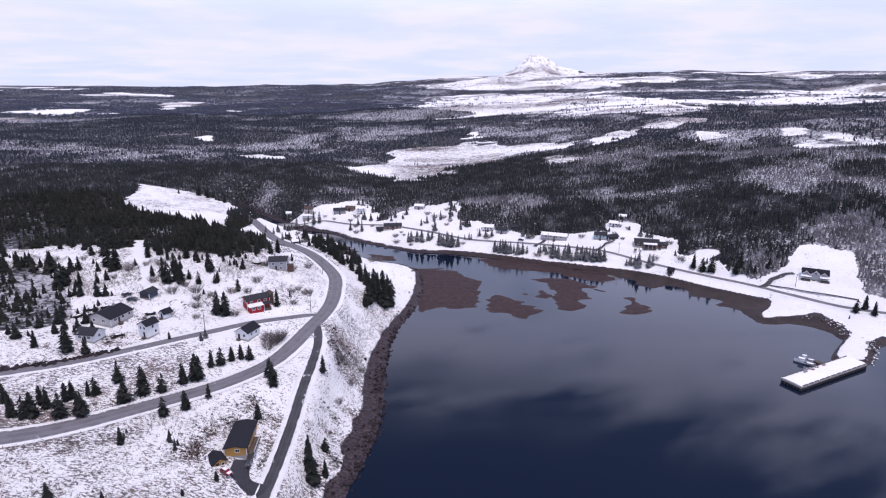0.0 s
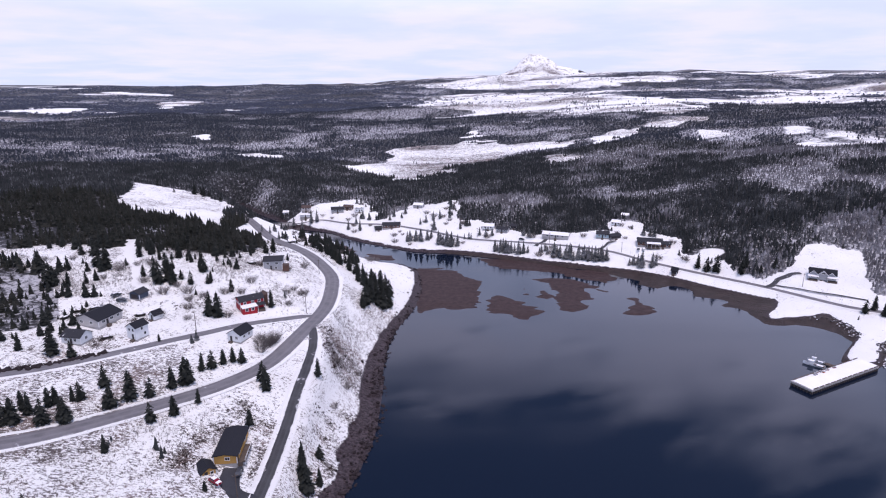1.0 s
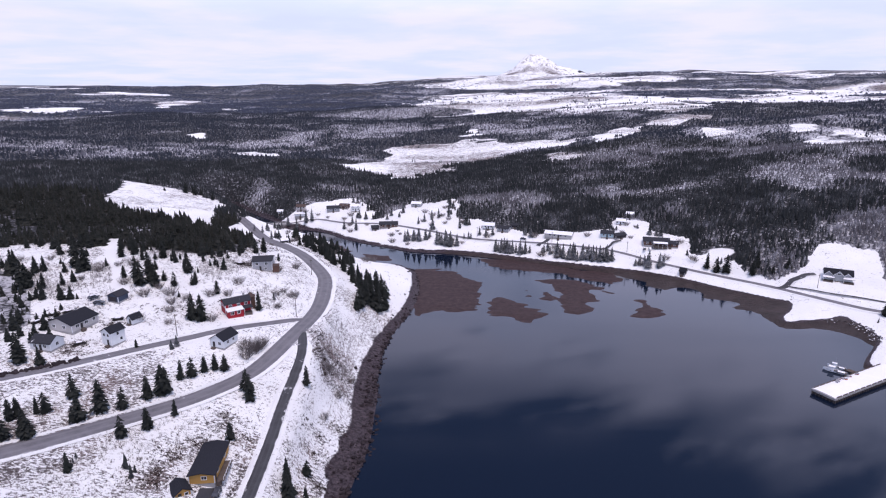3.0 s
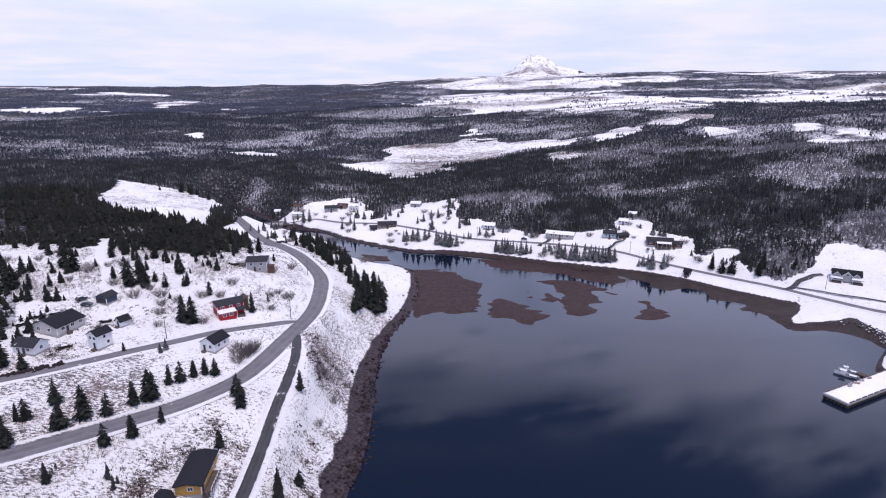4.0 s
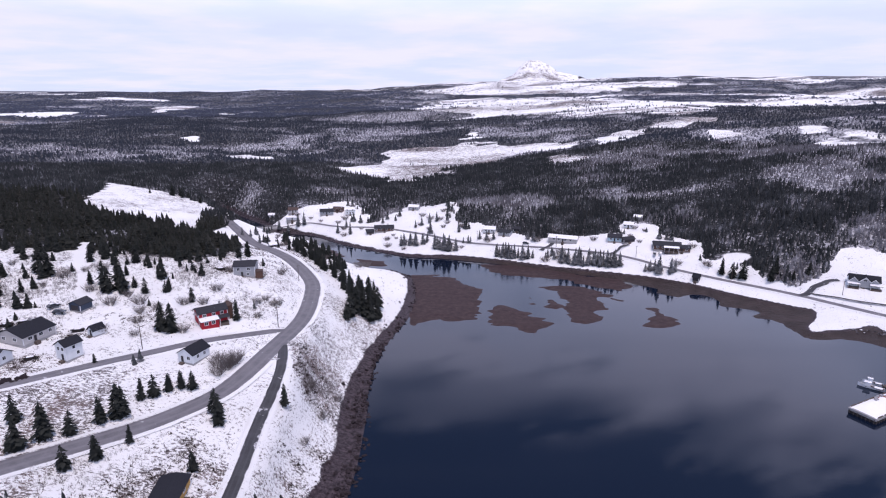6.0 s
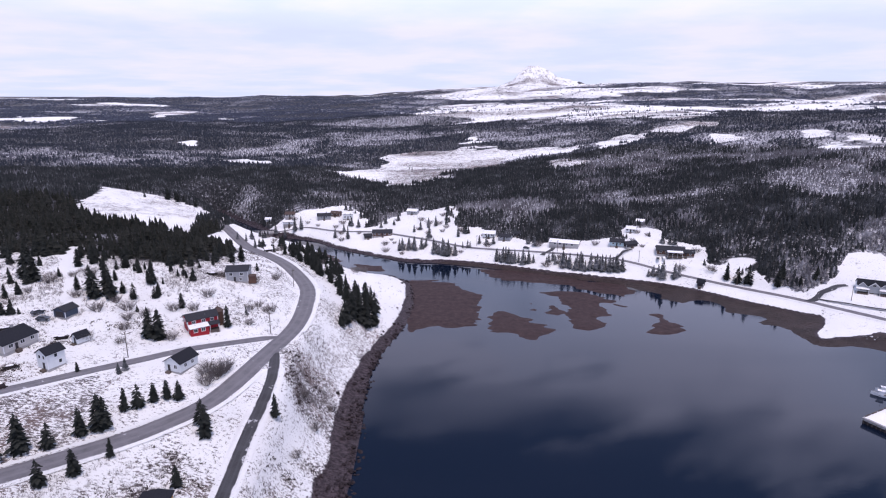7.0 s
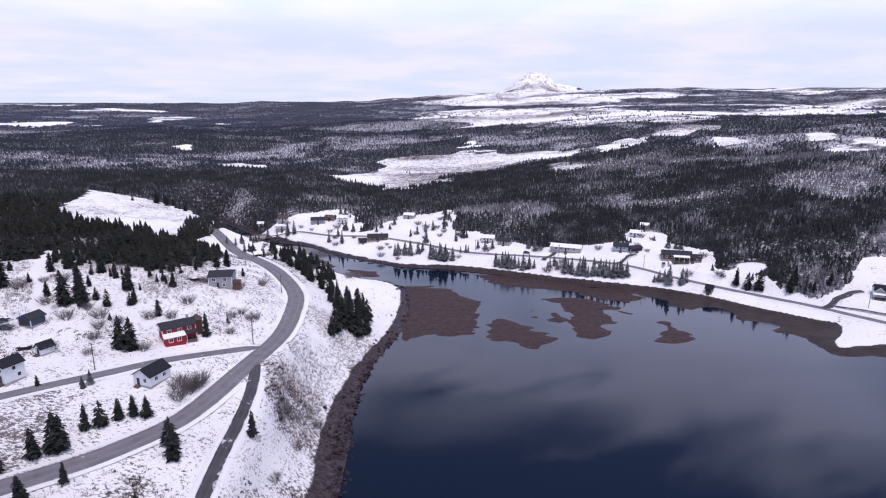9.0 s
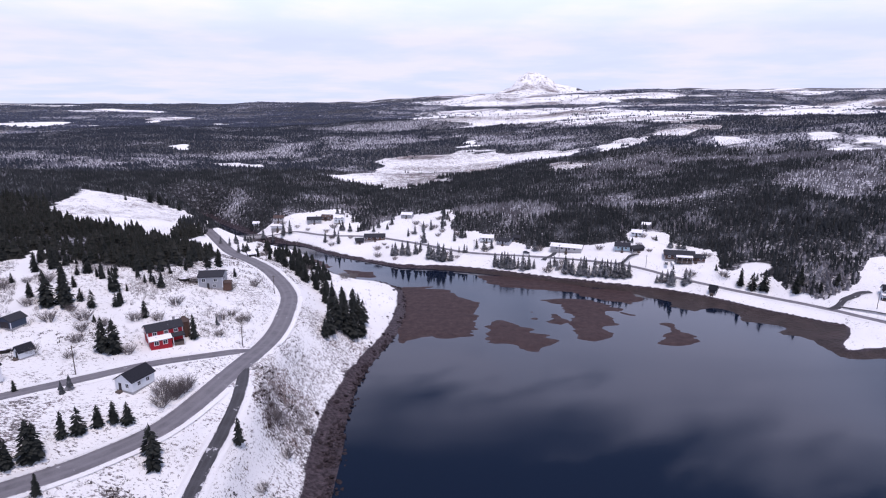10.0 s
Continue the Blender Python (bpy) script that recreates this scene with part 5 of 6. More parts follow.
car(-141.5, 251.5, 10, GREY_PAINT, "dark car parked in snow below the garage", False)
car(141.5, 416.0, 70, GREY_PAINT, "dark car parked in snow before the long house", True)
car(145.0, 415.4, 80, BOAT_PAINT, "white car parked in snow before the long house", True)
car(62.0, 452.5, -25, GREY_PAINT, "dark car parked beside the shore road", False)
car(-146.0, 255.5, 60, GREY_PAINT, "dark car half buried in snow by the garage", True)


# ---- log piles ----
def log_pile(x, y, turn, label):
    t = thing("log_pile", x, y, level(x, y), turn, label, "log pile", "log piles by the houses")
    r = random.Random(int(x * 7 + y))
    for k in range(9):
        bm = bmesh.new()
        half, z = r.uniform(1.2, 2.4), 0.2 + 0.32 * (k // 4)
        off = (k % 4 - 1.5 + 0.5 * (k // 4)) * 0.5
        tube(bm, (-half, off, z), (half, off + r.uniform(-0.3, 0.3), z + r.uniform(-0.1, 0.1)), 0.2, 0.17, 7)
        part("log", bm, DARK_TIMBER, t)
    box("snow_cap", (-1.0, 1.0, -0.5, 0.6, 0.95, 1.1), SNOW_MAT, t, "", 0.04)


for x, y, turn in ((-150, 236, 20), (-153, 240, 55), (-149, 243, 35), (-155, 233, 70), (-128, 240, 15), (-127, 232, 100), (-131, 219, 30), (-102, 309, 20)):
    log_pile(x, y, turn, "pile of dark weathered logs dusted with snow")

# ---- utility poles ----
def pole(x, y, tall, turn, label):
    t = thing("utility_pole", x, y, level(x, y), turn, label, "pole", "poles along the roads")
    bm = bmesh.new()
    tube(bm, (0, 0, -0.5), (0, 0, tall), 0.16, 0.1, 8)
    part("post", bm, TIMBER, t)
    box("crossarm", (-0.9, 0.9, -0.06, 0.06, tall - 0.7, tall - 0.55), TIMBER, t)
    for x_ in (-0.8, 0.0, 0.8):
        bm = bmesh.new()
        tube(bm, (x_, 0, tall - 0.55), (x_, 0, tall - 0.35), 0.05, 0.03, 6)
        part("insulator", bm, METAL, t)


for x, y, tall in ((-57.9, 148.7, 10), (-101, 231, 9), (-63, 262, 9), (-71, 330, 9), (218.8, 345.3, 8), (176, 381, 8), (130, 418, 8), (82, 443, 8), (28, 466, 8), (-98, 410, 8)):
    pole(x, y, tall, 30, "tall grey wooden utility pole in snow")

# ---- sandbars that dry at low tide ----
SILT, sn, sl, sp = material("wet_brown_silt", 0.7)
sg = sn.new("ShaderNodeNewGeometry")
sl.new(ramp(sn, sl, noise_node(sn, sl, sg.outputs["Position"], 0.35, 6, 0.7), [(0.3, (0.030, 0.020, 0.022)), (0.55, (0.055, 0.036, 0.036)), (0.8, (0.085, 0.060, 0.060))]), sp.inputs["Base Color"])
bump(sn, sl, sp, noise_node(sn, sl, sg.outputs["Position"], 1.2, 5, 0.7), 0.25, 0.15)
BARS = {"large brown sandbar beside the spit": [(-18.6, 409), (-8.8, 406.5), (6.6, 401), (18, 387), (27, 375), (23.6, 364), (24, 348), (21, 334), (10.5, 328), (0.5, 329), (-8, 324.6), (-13.5, 319), (-19, 353)],
        "flat brown sandbar in the shallows": [(27, 343), (32.4, 351), (39, 349), (50, 338), (57, 329), (59.6, 323), (52, 317.6), (46.6, 312), (39, 316), (33, 319), (28, 317.6), (26, 329)],
        "forked brown sandbar in the shallows": [(62, 382), (74, 385), (86.6, 381), (97.7, 372), (105.6, 355.4), (99.6, 357.5), (91.6, 362), (93, 345), (85, 340), (86, 331), (80.7, 329), (75.8, 322), (70, 325.4), (69, 338), (71, 353), (70, 370)],
        "small brown islet of silt": [(113.8, 347), (118.8, 347), (121.8, 337.4), (124, 322.7), (116, 319.3), (107, 320), (105.7, 324.5), (111, 333.6)],
        "little mudbank": [(49.5, 366), (55.5, 364), (54.3, 348), (50.4, 353)],
        "little dark mudbank": [(61, 358.6), (65, 362), (66.5, 353), (66, 343), (61.3, 343)],
        "thin mudbank off the village": [(28, 431), (36, 413), (51, 403), (70, 400), (84.5, 390), (97.5, 379), (110, 375), (116, 393), (88, 411), (58, 427)],
        "mudbank in the river mouth": [(-98, 474), (-78, 468), (-66, 449), (-78, 445)],
        "thin mudbank in the river mouth": [(-58, 444), (-36, 437), (-38, 424), (-54, 428)]}
for k, (label, ring) in enumerate(BARS.items()):
    ring = spline(ring + [ring[0]], 4)[:-1]
    (x0, y0), (x1, y1) = ring.min(axis=0) - 20, ring.max(axis=0) + 20
    sx_, sy_ = np.arange(x0, x1, 0.7), np.arange(y0, y1, 0.9)
    bx, by = np.meshgrid(sx_, sy_)
    d = signed(bx.ravel(), by.ravel(), ring)
    rough = 0.34 * fbm(bx.ravel() * 0.6, by.ravel(), 11, 5, 100 + k) + 0.48 * fbm(bx.ravel() * 0.22, by.ravel(), 3.6, 3, 140 + k)
    z = np.clip(0.10 * (np.maximum(d, -12) - 0.6 + 9 * rough * smooth(-13, -6, d)), -0.6, 0.45 + 0.12 * rough)
    ids = np.arange(bx.size).reshape(bx.shape)
    q = np.stack([ids[:-1, :-1], ids[:-1, 1:], ids[1:, 1:], ids[1:, :-1]], -1).reshape(-1, 4)
    q = q[z[q].max(axis=1) > -0.12]
    keep, q = np.unique(q, return_inverse=True)
    ob = quick_mesh("sandbar", np.column_stack([bx.ravel(), by.ravel(), z])[keep], q.reshape(-1, 4), SILT, flat=False)
    tagged(ob, label, "sandbar", "sandbars", "structure")

# ---- woods too many to count ----
def spire(sides, tiers):
    """A unit conifer: stacked open cones. Returns points and triangles."""
    pts, tris = [], []
    for k in range(tiers):
        low, high = 0.06 + 0.8 * k / tiers, min(1.0, 0.06 + 0.8 * (k + 1.75) / tiers) if k < tiers - 1 else 1.0
        wide = 0.5 * (1 - 0.82 * k / tiers)
        first = len(pts)
        for s in range(sides):
            a = 2 * math.pi * (s + 0.5 * (k % 2)) / sides
            q = wide * (1.0 if s % 2 else 0.78)
            pts.append((q * math.cos(a), q * math.sin(a), low))
        pts.append((0, 0, high))
        tris += [(first + s, first + (s + 1) % sides, first + sides) for s in range(sides)]
    return np.array(pts), np.array(tris)


def ragged(shape, seed):
    """Uneven boughs: each point moved in or out and up or down a little."""
    pts, tris = shape
    r = np.random.default_rng(seed)
    pts = pts.copy()
    pts[:, :2] *= 0.65 + 0.7 * r.random((len(pts), 1))
    pts[:, 2] += 0.05 * (r.random(len(pts)) - 0.5)
    return pts, tris


def scatter(x0, x1, y0, y1, step, rng):
    nx, ny = int((x1 - x0) / step), int((y1 - y0) / step)
    i, j = np.meshgrid(np.arange(nx), np.arange(ny))
    x = x0 + (i.ravel() + rng.random(i.size)) * step
    y = y0 + (j.ravel() + rng.random(i.size)) * step
    return x, y


def plant(name, x, y, z, tall, wide, shape, rng, mat, label):
    pts, tris = shape
    n, k = len(x), len(pts)
    turn = rng.random(n) * 6.283
    c, s = np.cos(turn), np.sin(turn)
    w, t = wide[:, None], tall[:, None]
    v = np.empty((n, k, 3), np.float32)
    v[..., 0] = x[:, None] + w * (pts[:, 0] * c[:, None] - pts[:, 1] * s[:, None]) + t * pts[:, 2] * (rng.random(n)[:, None] - 0.5) * 0.10
    v[..., 1] = y[:, None] + w * (pts[:, 0] * s[:, None] + pts[:, 1] * c[:, None])
    v[..., 2] = z[:, None] + t * pts[:, 2]
    f = tris[None] + (np.arange(n) * k)[:, None, None]
    ob = quick_mesh(name, v.reshape(-1, 3), f.reshape(-1, 3), mat)
    return tagged(ob, label, "trees", kind="stuff")


rng = np.random.default_rng(5)
x, y = scatter(-330, -100, 200, 475, 2.7, rng)
copse = signed(x, y, WEST_COPSE) > -4
dens = np.where(copse, 0.66, 0.74) + 0.9 * fbm(x, y, 22, 3, 99)
keep = (woods(x, y) + 0.5 * fbm(x, y, 9, 2, 101) > 0.5) & (rng.random(len(x)) < dens)
x, y = x[keep], y[keep]
tall = (2.4 + 6.8 * rng.random(len(x)) ** 1.5) * (0.9 + 0.5 * fbm(x, y, 30, 2, 97))
which = rng.integers(0, 3, len(x))
for k in range(3):
    s = which == k
    plant("hill_wood", x[s], y[s], height(x[s], y[s]) - 0.3, tall[s], tall[s] * ((0.36, 0.52, 0.44)[k] + 0.3 * rng.random(s.sum())), ragged(spire(8, (7, 5, 6)[k]), 61 + k), rng, HILL_SPRUCE, "dark spruce wood on the hill behind the houses")
# from the middle hills outward the tree colours carry the haze
for x0, x1, y0, y1, r0, r1, step, tall_to, shapes, mats, label in (
        (-400, 480, 150, 600, 0, 560, 2.15, 6.6, (ragged(spire(6, 3), 71), ragged(spire(6, 4), 73), ragged(spire(6, 3), 75)), (FOREST, FOREST, BIRCH), "wood above the village"),
        (-480, 560, 300, 900, 560, 820, 2.5, 5.8, (ragged(spire(5, 2), 72), ragged(spire(5, 3), 74), ragged(spire(5, 2), 76)), (FOREST, FOREST, BIRCH), "wood on the near hills"),
        (-1300, 1300, 600, 1800, 820, 1700, 4.6, 5.6, (ragged(spire(4, 2), 77), ragged(spire(4, 1), 78), spire(4, 1)), (HAZED_MID_FOREST, HAZED_MID_FOREST, HAZED_MID_BIRCH), "wood on the middle hills, haze put into its colour"),
        (-2200, 2200, 1200, 2700, 1700, 2600, 8.5, 6.5, (ragged(spire(4, 1), 84), spire(4, 1), spire(4, 1)), (HAZED_FAR_FOREST, HAZED_FAR_FOREST, HAZED_FAR_BIRCH), "wood on the far hills, haze put into its colour"),
        (-3300, 3300, 2000, 4500, 2600, 4400, 15, 7.0, (spire(4, 1), ragged(spire(4, 1), 85), spire(4, 1)), (HAZED_FAR_FOREST, HAZED_FAR_FOREST, HAZED_FAR_BIRCH), "wood towards the horizon, haze put into its colour")):
    x, y = scatter(x0, x1, y0, y1, step, rng)
    r = np.hypot(x, y)
    keep = (r >= r0) & (r < r1) & (np.abs(np.arctan2(x, y)) < 0.76)
    x, y = x[keep], y[keep]
    w = woods(x, y) + 0.7 * fbm(x, y, 16, 3, 83)
    keep = w > 0.42 + 0.35 * rng.random(len(x))
    keep &= ~((x > -330) & (x < -60) & (y < 475) & ((signed(x, y, HILL_WOOD) > -30) | (signed(x, y, WEST_COPSE) > -30)))
    x, y = x[keep], y[keep]
    z = height(x, y)
    keep = z > 2
    x, y, z = x[keep], y[keep], z[keep]
    frost = frosted(x, y)
    birch = frost + 0.7 * (rng.random(len(x)) - 0.5) > 0.57
    tall = (0.35 + 0.65 * rng.random(len(x))) * tall_to * (0.85 + 0.4 * fbm(x, y, 40, 3, 89)) * np.where(birch, 0.8, 1.0)
    if step > 8:
        wide = step * (0.65 + 0.6 * rng.random(len(x)))
        tall = tall * 0.8
    else:
        wide = tall * (0.42 + 0.26 * rng.random(len(x))) * (1 + 0.12 * birch + (0.25 if step > 4 else 0))
    kind = np.where(birch, 2, rng.integers(0, 2, len(x)))
    for k in range(3):
        s = kind == k
        name, words = ("birch_forest", "grey frosted birch ") if k == 2 else ("spruce_forest", "dense dark spruce ")
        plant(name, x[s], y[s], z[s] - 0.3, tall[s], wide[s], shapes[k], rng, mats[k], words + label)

# ---- single trees ----
ROADSIDE = [(-142, 170, 7.2), (-135, 163, 9.2), (-131, 163, 8.0), (-129, 164, 9.1), (-131, 171, 7.0), (-128, 169, 8.1), (-122, 166, 9.0), (-125, 174, 7.0), (-124, 176, 6.6), (-118, 169, 7.9), (-116, 168, 9.0), (-120, 178, 5.9), (-118, 179, 7.0), (-115, 188, 8.4), (-108, 178, 9.2), (-104, 183, 10.9), (-99, 186, 7.5), (-94, 192, 8.3), (-91, 195, 10.7), (-90, 196, 9.5), (-88, 203, 7.3), (-85, 205, 7.4), (-82, 208, 6.2), (-79, 210, 6.2), (-76, 211, 6.2), (-92, 172, 7.2), (-87, 177, 7.3), (-82, 184, 5.6), (-65, 200, 8.4), (-63, 197, 8.4), (-64, 180, 6.1)]
FOREGROUND = [(-98, 156, 6.2), (-73, 140, 2.5), (-103, 130, 5.5), (-91, 133, 2.7), (-67, 149, 3.4), (-45, 171, 8.6), (-44, 167, 10.1), (-42, 163, 10.3), (-39, 168, 6.5), (-41, 178, 5.5), (-47, 209, 7.7), (-156, 206, 7.2), (-143, 205, 11.3), (-136, 205, 7.2), (-111, 220, 3.7), (-80, 233, 2.7)]
COPSE = [(-38, 302, 14.9), (-36, 310, 17.0), (-33, 312, 17.0), (-30, 312, 16.1), (-27, 317, 15.6), (-30, 333, 15.3), (-34, 341, 14.8), (-40, 346, 14.0), (-46, 353, 13.8), (-51, 360, 13.2), (-56, 363, 11.8), (-63, 371, 11.2), (-39, 297, 9.8), (-28, 329, 14.3), (-39, 317, 15.5), (-35, 323, 15.8), (-31, 320, 15.5), (-37, 331, 14), (-43, 336, 13), (-48, 345, 13)]
SLOPE = [(-101, 246, 13.2), (-97, 245, 14.0), (-100, 271, 6.5), (-78, 259, 8.8), (-134, 272, 12.8), (-131, 276, 11.0), (-128, 272, 10.8), (-139, 278, 10.9), (-136, 284, 10.7), (-120, 289, 10.0), (-120, 274, 7.0), (-138, 303, 9.1), (-153, 305, 9.3), (-157, 300, 8.5), (-164, 282, 14.9), (-170, 285, 14.5), (-180, 301, 14.7), (-181, 279, 7.7), (-171, 262, 7.3), (-165, 266, 6.0), (-179, 262, 12.1), (-179, 265, 8.8), (-193, 276, 12.1), (-141, 322, 9.3), (-112, 302, 4.8), (-102, 334, 8.1), (-100, 342, 9.0), (-89, 332, 4.4), (-114, 264, 3.1), (-144, 277, 6.0)]
NORTH_SHORE = [(-26, 467, 9.9), (-21, 466, 9.8), (-17, 464, 10.8), (-12, 466, 8.9), (-3, 458, 11.6), (3, 455, 13.0), (7, 453, 12.5), (12, 454, 9.6), (21, 460, 6.8), (40, 440, 9.4), (44, 438, 11.2), (48, 436, 11.2), (52, 435, 10.2), (57, 432, 11.1), (61, 432, 10.2), (74, 430, 6.5), (78, 427, 6.5), (82, 422, 11.9), (86, 420, 10.9), (90, 418, 11.8), (93, 417, 11.8), (98, 415, 10.9), (102, 414, 11.8), (105, 412, 11.8), (109, 411, 11.8), (113, 410, 11.3), (117, 410, 10.0), (134, 401, 7.2), (138, 397, 12.5), (145, 395, 9.8), (182, 388, 4.5)]
VILLAGE_TREES = [(-9, 470, 6.9), (-7, 488, 10.2), (15, 483, 8.1), (30, 468, 6.9), (35, 466, 7.9), (40, 465, 6.9), (68, 454, 8.7), (64, 458, 7.8), (-34, 534, 6.7), (-19, 503, 6.3), (-14, 506, 7.4), (-8, 509, 8.5), (-2, 511, 8.5), (-82, 506, 8.6), (-71, 500, 10.6), (-76, 514, 7.6), (-134, 524, 9.1), (-126, 522, 9.0), (-118, 524, 12.6), (-113, 525, 11.2), (-141, 454, 6.0), (-134, 451, 5.9), (-122, 433, 6.6)]
RIVER_TREES = [(-108, 426, 6.5), (-99, 420, 7.3), (-92, 414, 8.1), (-84, 399, 8.6), (-78, 393, 9.4), (-72, 382, 9.9), (-67, 374, 10.1), (-96, 424, 7), (-88, 408, 8), (-75, 390, 9), (-70, 380, 9), (-64, 378, 8), (-60, 369, 11), (-82, 404, 8),
               (233, 310, 8.4), (240, 313, 9.2), (240, 305, 8.7), (173, 388, 10.8), (177, 383, 10.8), (182, 380, 12.5), (194, 371, 9.8), (199, 376, 11.7), (204, 366, 6.2), (215, 370, 9.0)]
FIELD_TREES = [(-227, 540, 11), (-222, 543, 8), (-218, 538, 9), (-214, 541, 6), (-262, 545, 7), (-240, 528, 5), (-200, 530, 7)]
tree_r = random.Random(12)
for group, spots in (("spruces along the roads", ROADSIDE), ("spruces on the near slope", FOREGROUND), ("copse by the spit", COPSE), ("spruces on the house slope", SLOPE),
                     ("spruces on the north shore", NORTH_SHORE), ("spruces in the village", VILLAGE_TREES), ("spruces along the river", RIVER_TREES)):
    for x, y, tall in spots:
        if group == "spruces on the house slope":
            tall = min(tall, 11.5)
        if group == "copse by the spit":
            x, tall = x - 3, 0.82 * tall
        snowy = group in ("spruces on the north shore", "spruces in the village")
        set_spruce(x, y, tall, group, tree_r, snowy)
        if group == "spruces on the north shore":
            for k in range(2):
                set_spruce(x + tree_r.uniform(-3.5, 3.5), y + tree_r.uniform(-1, 4), tall * tree_r.uniform(0.5, 0.95), group, tree_r, True)
BANK_WOOD = [(-56, 366), (-64, 385), (-78, 405), (-93, 428), (-112, 447), (-104, 462), (-85, 447), (-72, 426), (-61, 404), (-51, 378)]


def plant_spots(name, spots, mat, label):
    a = np.array(spots)
    plant(name, a[:, 0], a[:, 1], height(a[:, 0].copy(), a[:, 1].copy()) - 0.2, a[:, 2], a[:, 2] * 0.62, ragged(spire(10, 9), 81), np.random.default_rng(3), mat, label)


bank_trees, rim_trees, edge_trees = [], [], []
count = 0
while count < 46:
    x, y = tree_r.uniform(-112, -50), tree_r.uniform(365, 462)
    a = np.array([[x], [y]])
    if signed(a[0], a[1], BANK_WOOD)[0] > 0 and level(x, y) > 1.6:
        bank_trees.append((x, y, tree_r.uniform(5.5, 10)))
        count += 1
plant_spots("river_wood", bank_trees, SPRUCE, "dark spruces crowding the river bank")
# the ragged lower edge of the hill wood and the west copse
for k in range(1100):
    x, y = tree_r.uniform(-235, -105), tree_r.uniform(205, 352)
    a = np.array([[x], [y]])
    edge = float(max(signed(a[0], a[1], HILL_WOOD)[0], signed(a[0], a[1], WEST_COPSE)[0]))
    if -24 < edge < 4 and float(edge_distance(a[0], a[1], TRACK)[0][0]) > 4 and tree_r.random() < (0.7 if edge > -3 else 0.34 if edge > -10 else 0.14):
        edge_trees.append((x, y, tree_r.uniform(2.5, 8.5)))
plant_spots("wood_edge", edge_trees, SPRUCE, "dark spruces at the ragged lower edge of the wood")

# scattered young spruces between the houses and the wood
count = 0
while count < 30:
    x, y = tree_r.uniform(-205, -97), tree_r.uniform(268, 326)
    a = np.array([[x], [y]])
    if fbm(a[0], a[1], 24, 2, 161)[0] > 0.02 and edge_distance(a[0], a[1], TRACK)[0][0] > 4 and woods(a[0], a[1])[0] < 0.5:
        set_spruce(x, y, tree_r.uniform(3.0, 6.5), "spruces on the house slope", tree_r)
        count += 1
for x, y, tall in FIELD_TREES:
    set_spruce(x, y, tall, "spruces in the upper field", tree_r)


def clear_of(x, y, margin):
    keep = np.ones(len(x), bool)
    for line, width in ROADS.values():
        keep &= edge_distance(x, y, line[:, :2])[0] > width / 2 + margin
    return keep


# ---- bare bushes ----
def bush(seed):
    r = random.Random(seed)
    t = thing("bare_bush", 0, 0, 0, 0, "leafless grey-brown alder bush in snow", "bush", "bare bushes")
    bm = bmesh.new()
    for k in range(75):
        a, lean = r.uniform(0, 6.283), r.uniform(0.1, 1.0)
        foot = Vector((0.25 * math.cos(a), 0.25 * math.sin(a), -0.05))
        tip = Vector((lean * math.cos(a), lean * math.sin(a), r.uniform(0.55, 1.0)))
        tube(bm, foot, tip, 0.013, 0.005, 3)
        for j in range(4):
            p = foot.lerp(tip, r.uniform(0.35, 0.95))
            b = a + r.uniform(-1.4, 1.4)
            tube(bm, p, p + Vector((0.22 * math.cos(b), 0.22 * math.sin(b), r.uniform(0.1, 0.3))), 0.008, 0.003, 3)
    part("twig_crown", bm, TWIG, t)
    return t


BUSHES = [bush(21), bush(22), bush(23)]
BUSH_SPOTS = [(-69, 224.7), (-64, 228), (-66, 222.4), (-70, 219), (-67, 226), (-70, 280.5), (-74, 283.5), (-102, 268), (-71.4, 263.5), (-94.7, 270), (-36.7, 240), (-41, 206), (-39, 222.6), (-120, 240), (-141, 271), (-157, 281), (-187, 293), (-200, 290),
              (-93, 245), (-98, 310), (-84, 311), (-78.5, 325.7), (-95, 284.6), (-110, 262), (-115, 258), (-118, 265), (-108, 240), (-128, 262), (-112, 250), (-125, 270), (-72, 222), (-73, 226), (-63, 224), (-68, 283), (-76, 279), (-152, 288), (-160, 272), (-146, 290), (-44, 230)]
for k, (x, y) in enumerate(BUSH_SPOTS):
    s = tree_r.uniform(2.2, 3.8)
    while not clear_of(np.array([x]), np.array([y]), 3.2)[0]:
        x -= 1.0
    m = pose(x, y, level(x, y) - 0.1, 0, 0, tree_r.uniform(0, 360)) @ Matrix.Diagonal((s * 1.15, s * 1.15, s, 1))
    if k < 3:
        BUSHES[k].matrix_basis = m
    else:
        b = BUSHES[k % 3]
        copy_thing(b, m @ Matrix.Diagonal((1 / b.scale.x, 1 / b.scale.y, 1 / b.scale.z, 1)))

for k in range(260):
    x, y = tree_r.uniform(-150, 180), tree_r.uniform(395, 560)
    a = np.array([[x], [y]])
    if signed(a[0], a[1], VILLAGE)[0] > 3 and -signed(a[0], a[1], SNOWLINE)[0] > 4 and clear_of(a[0], a[1], 2)[0]:
        s = tree_r.uniform(1.6, 3.6)
        b = BUSHES[k % 3]
        copy_thing(b, pose(x, y, level(x, y) - 0.1, 0, 0, tree_r.uniform(0, 360)) @ Matrix.Diagonal((s * 1.3 / b.scale.x, s * 1.3 / b.scale.y, s / b.scale.z, 1)))

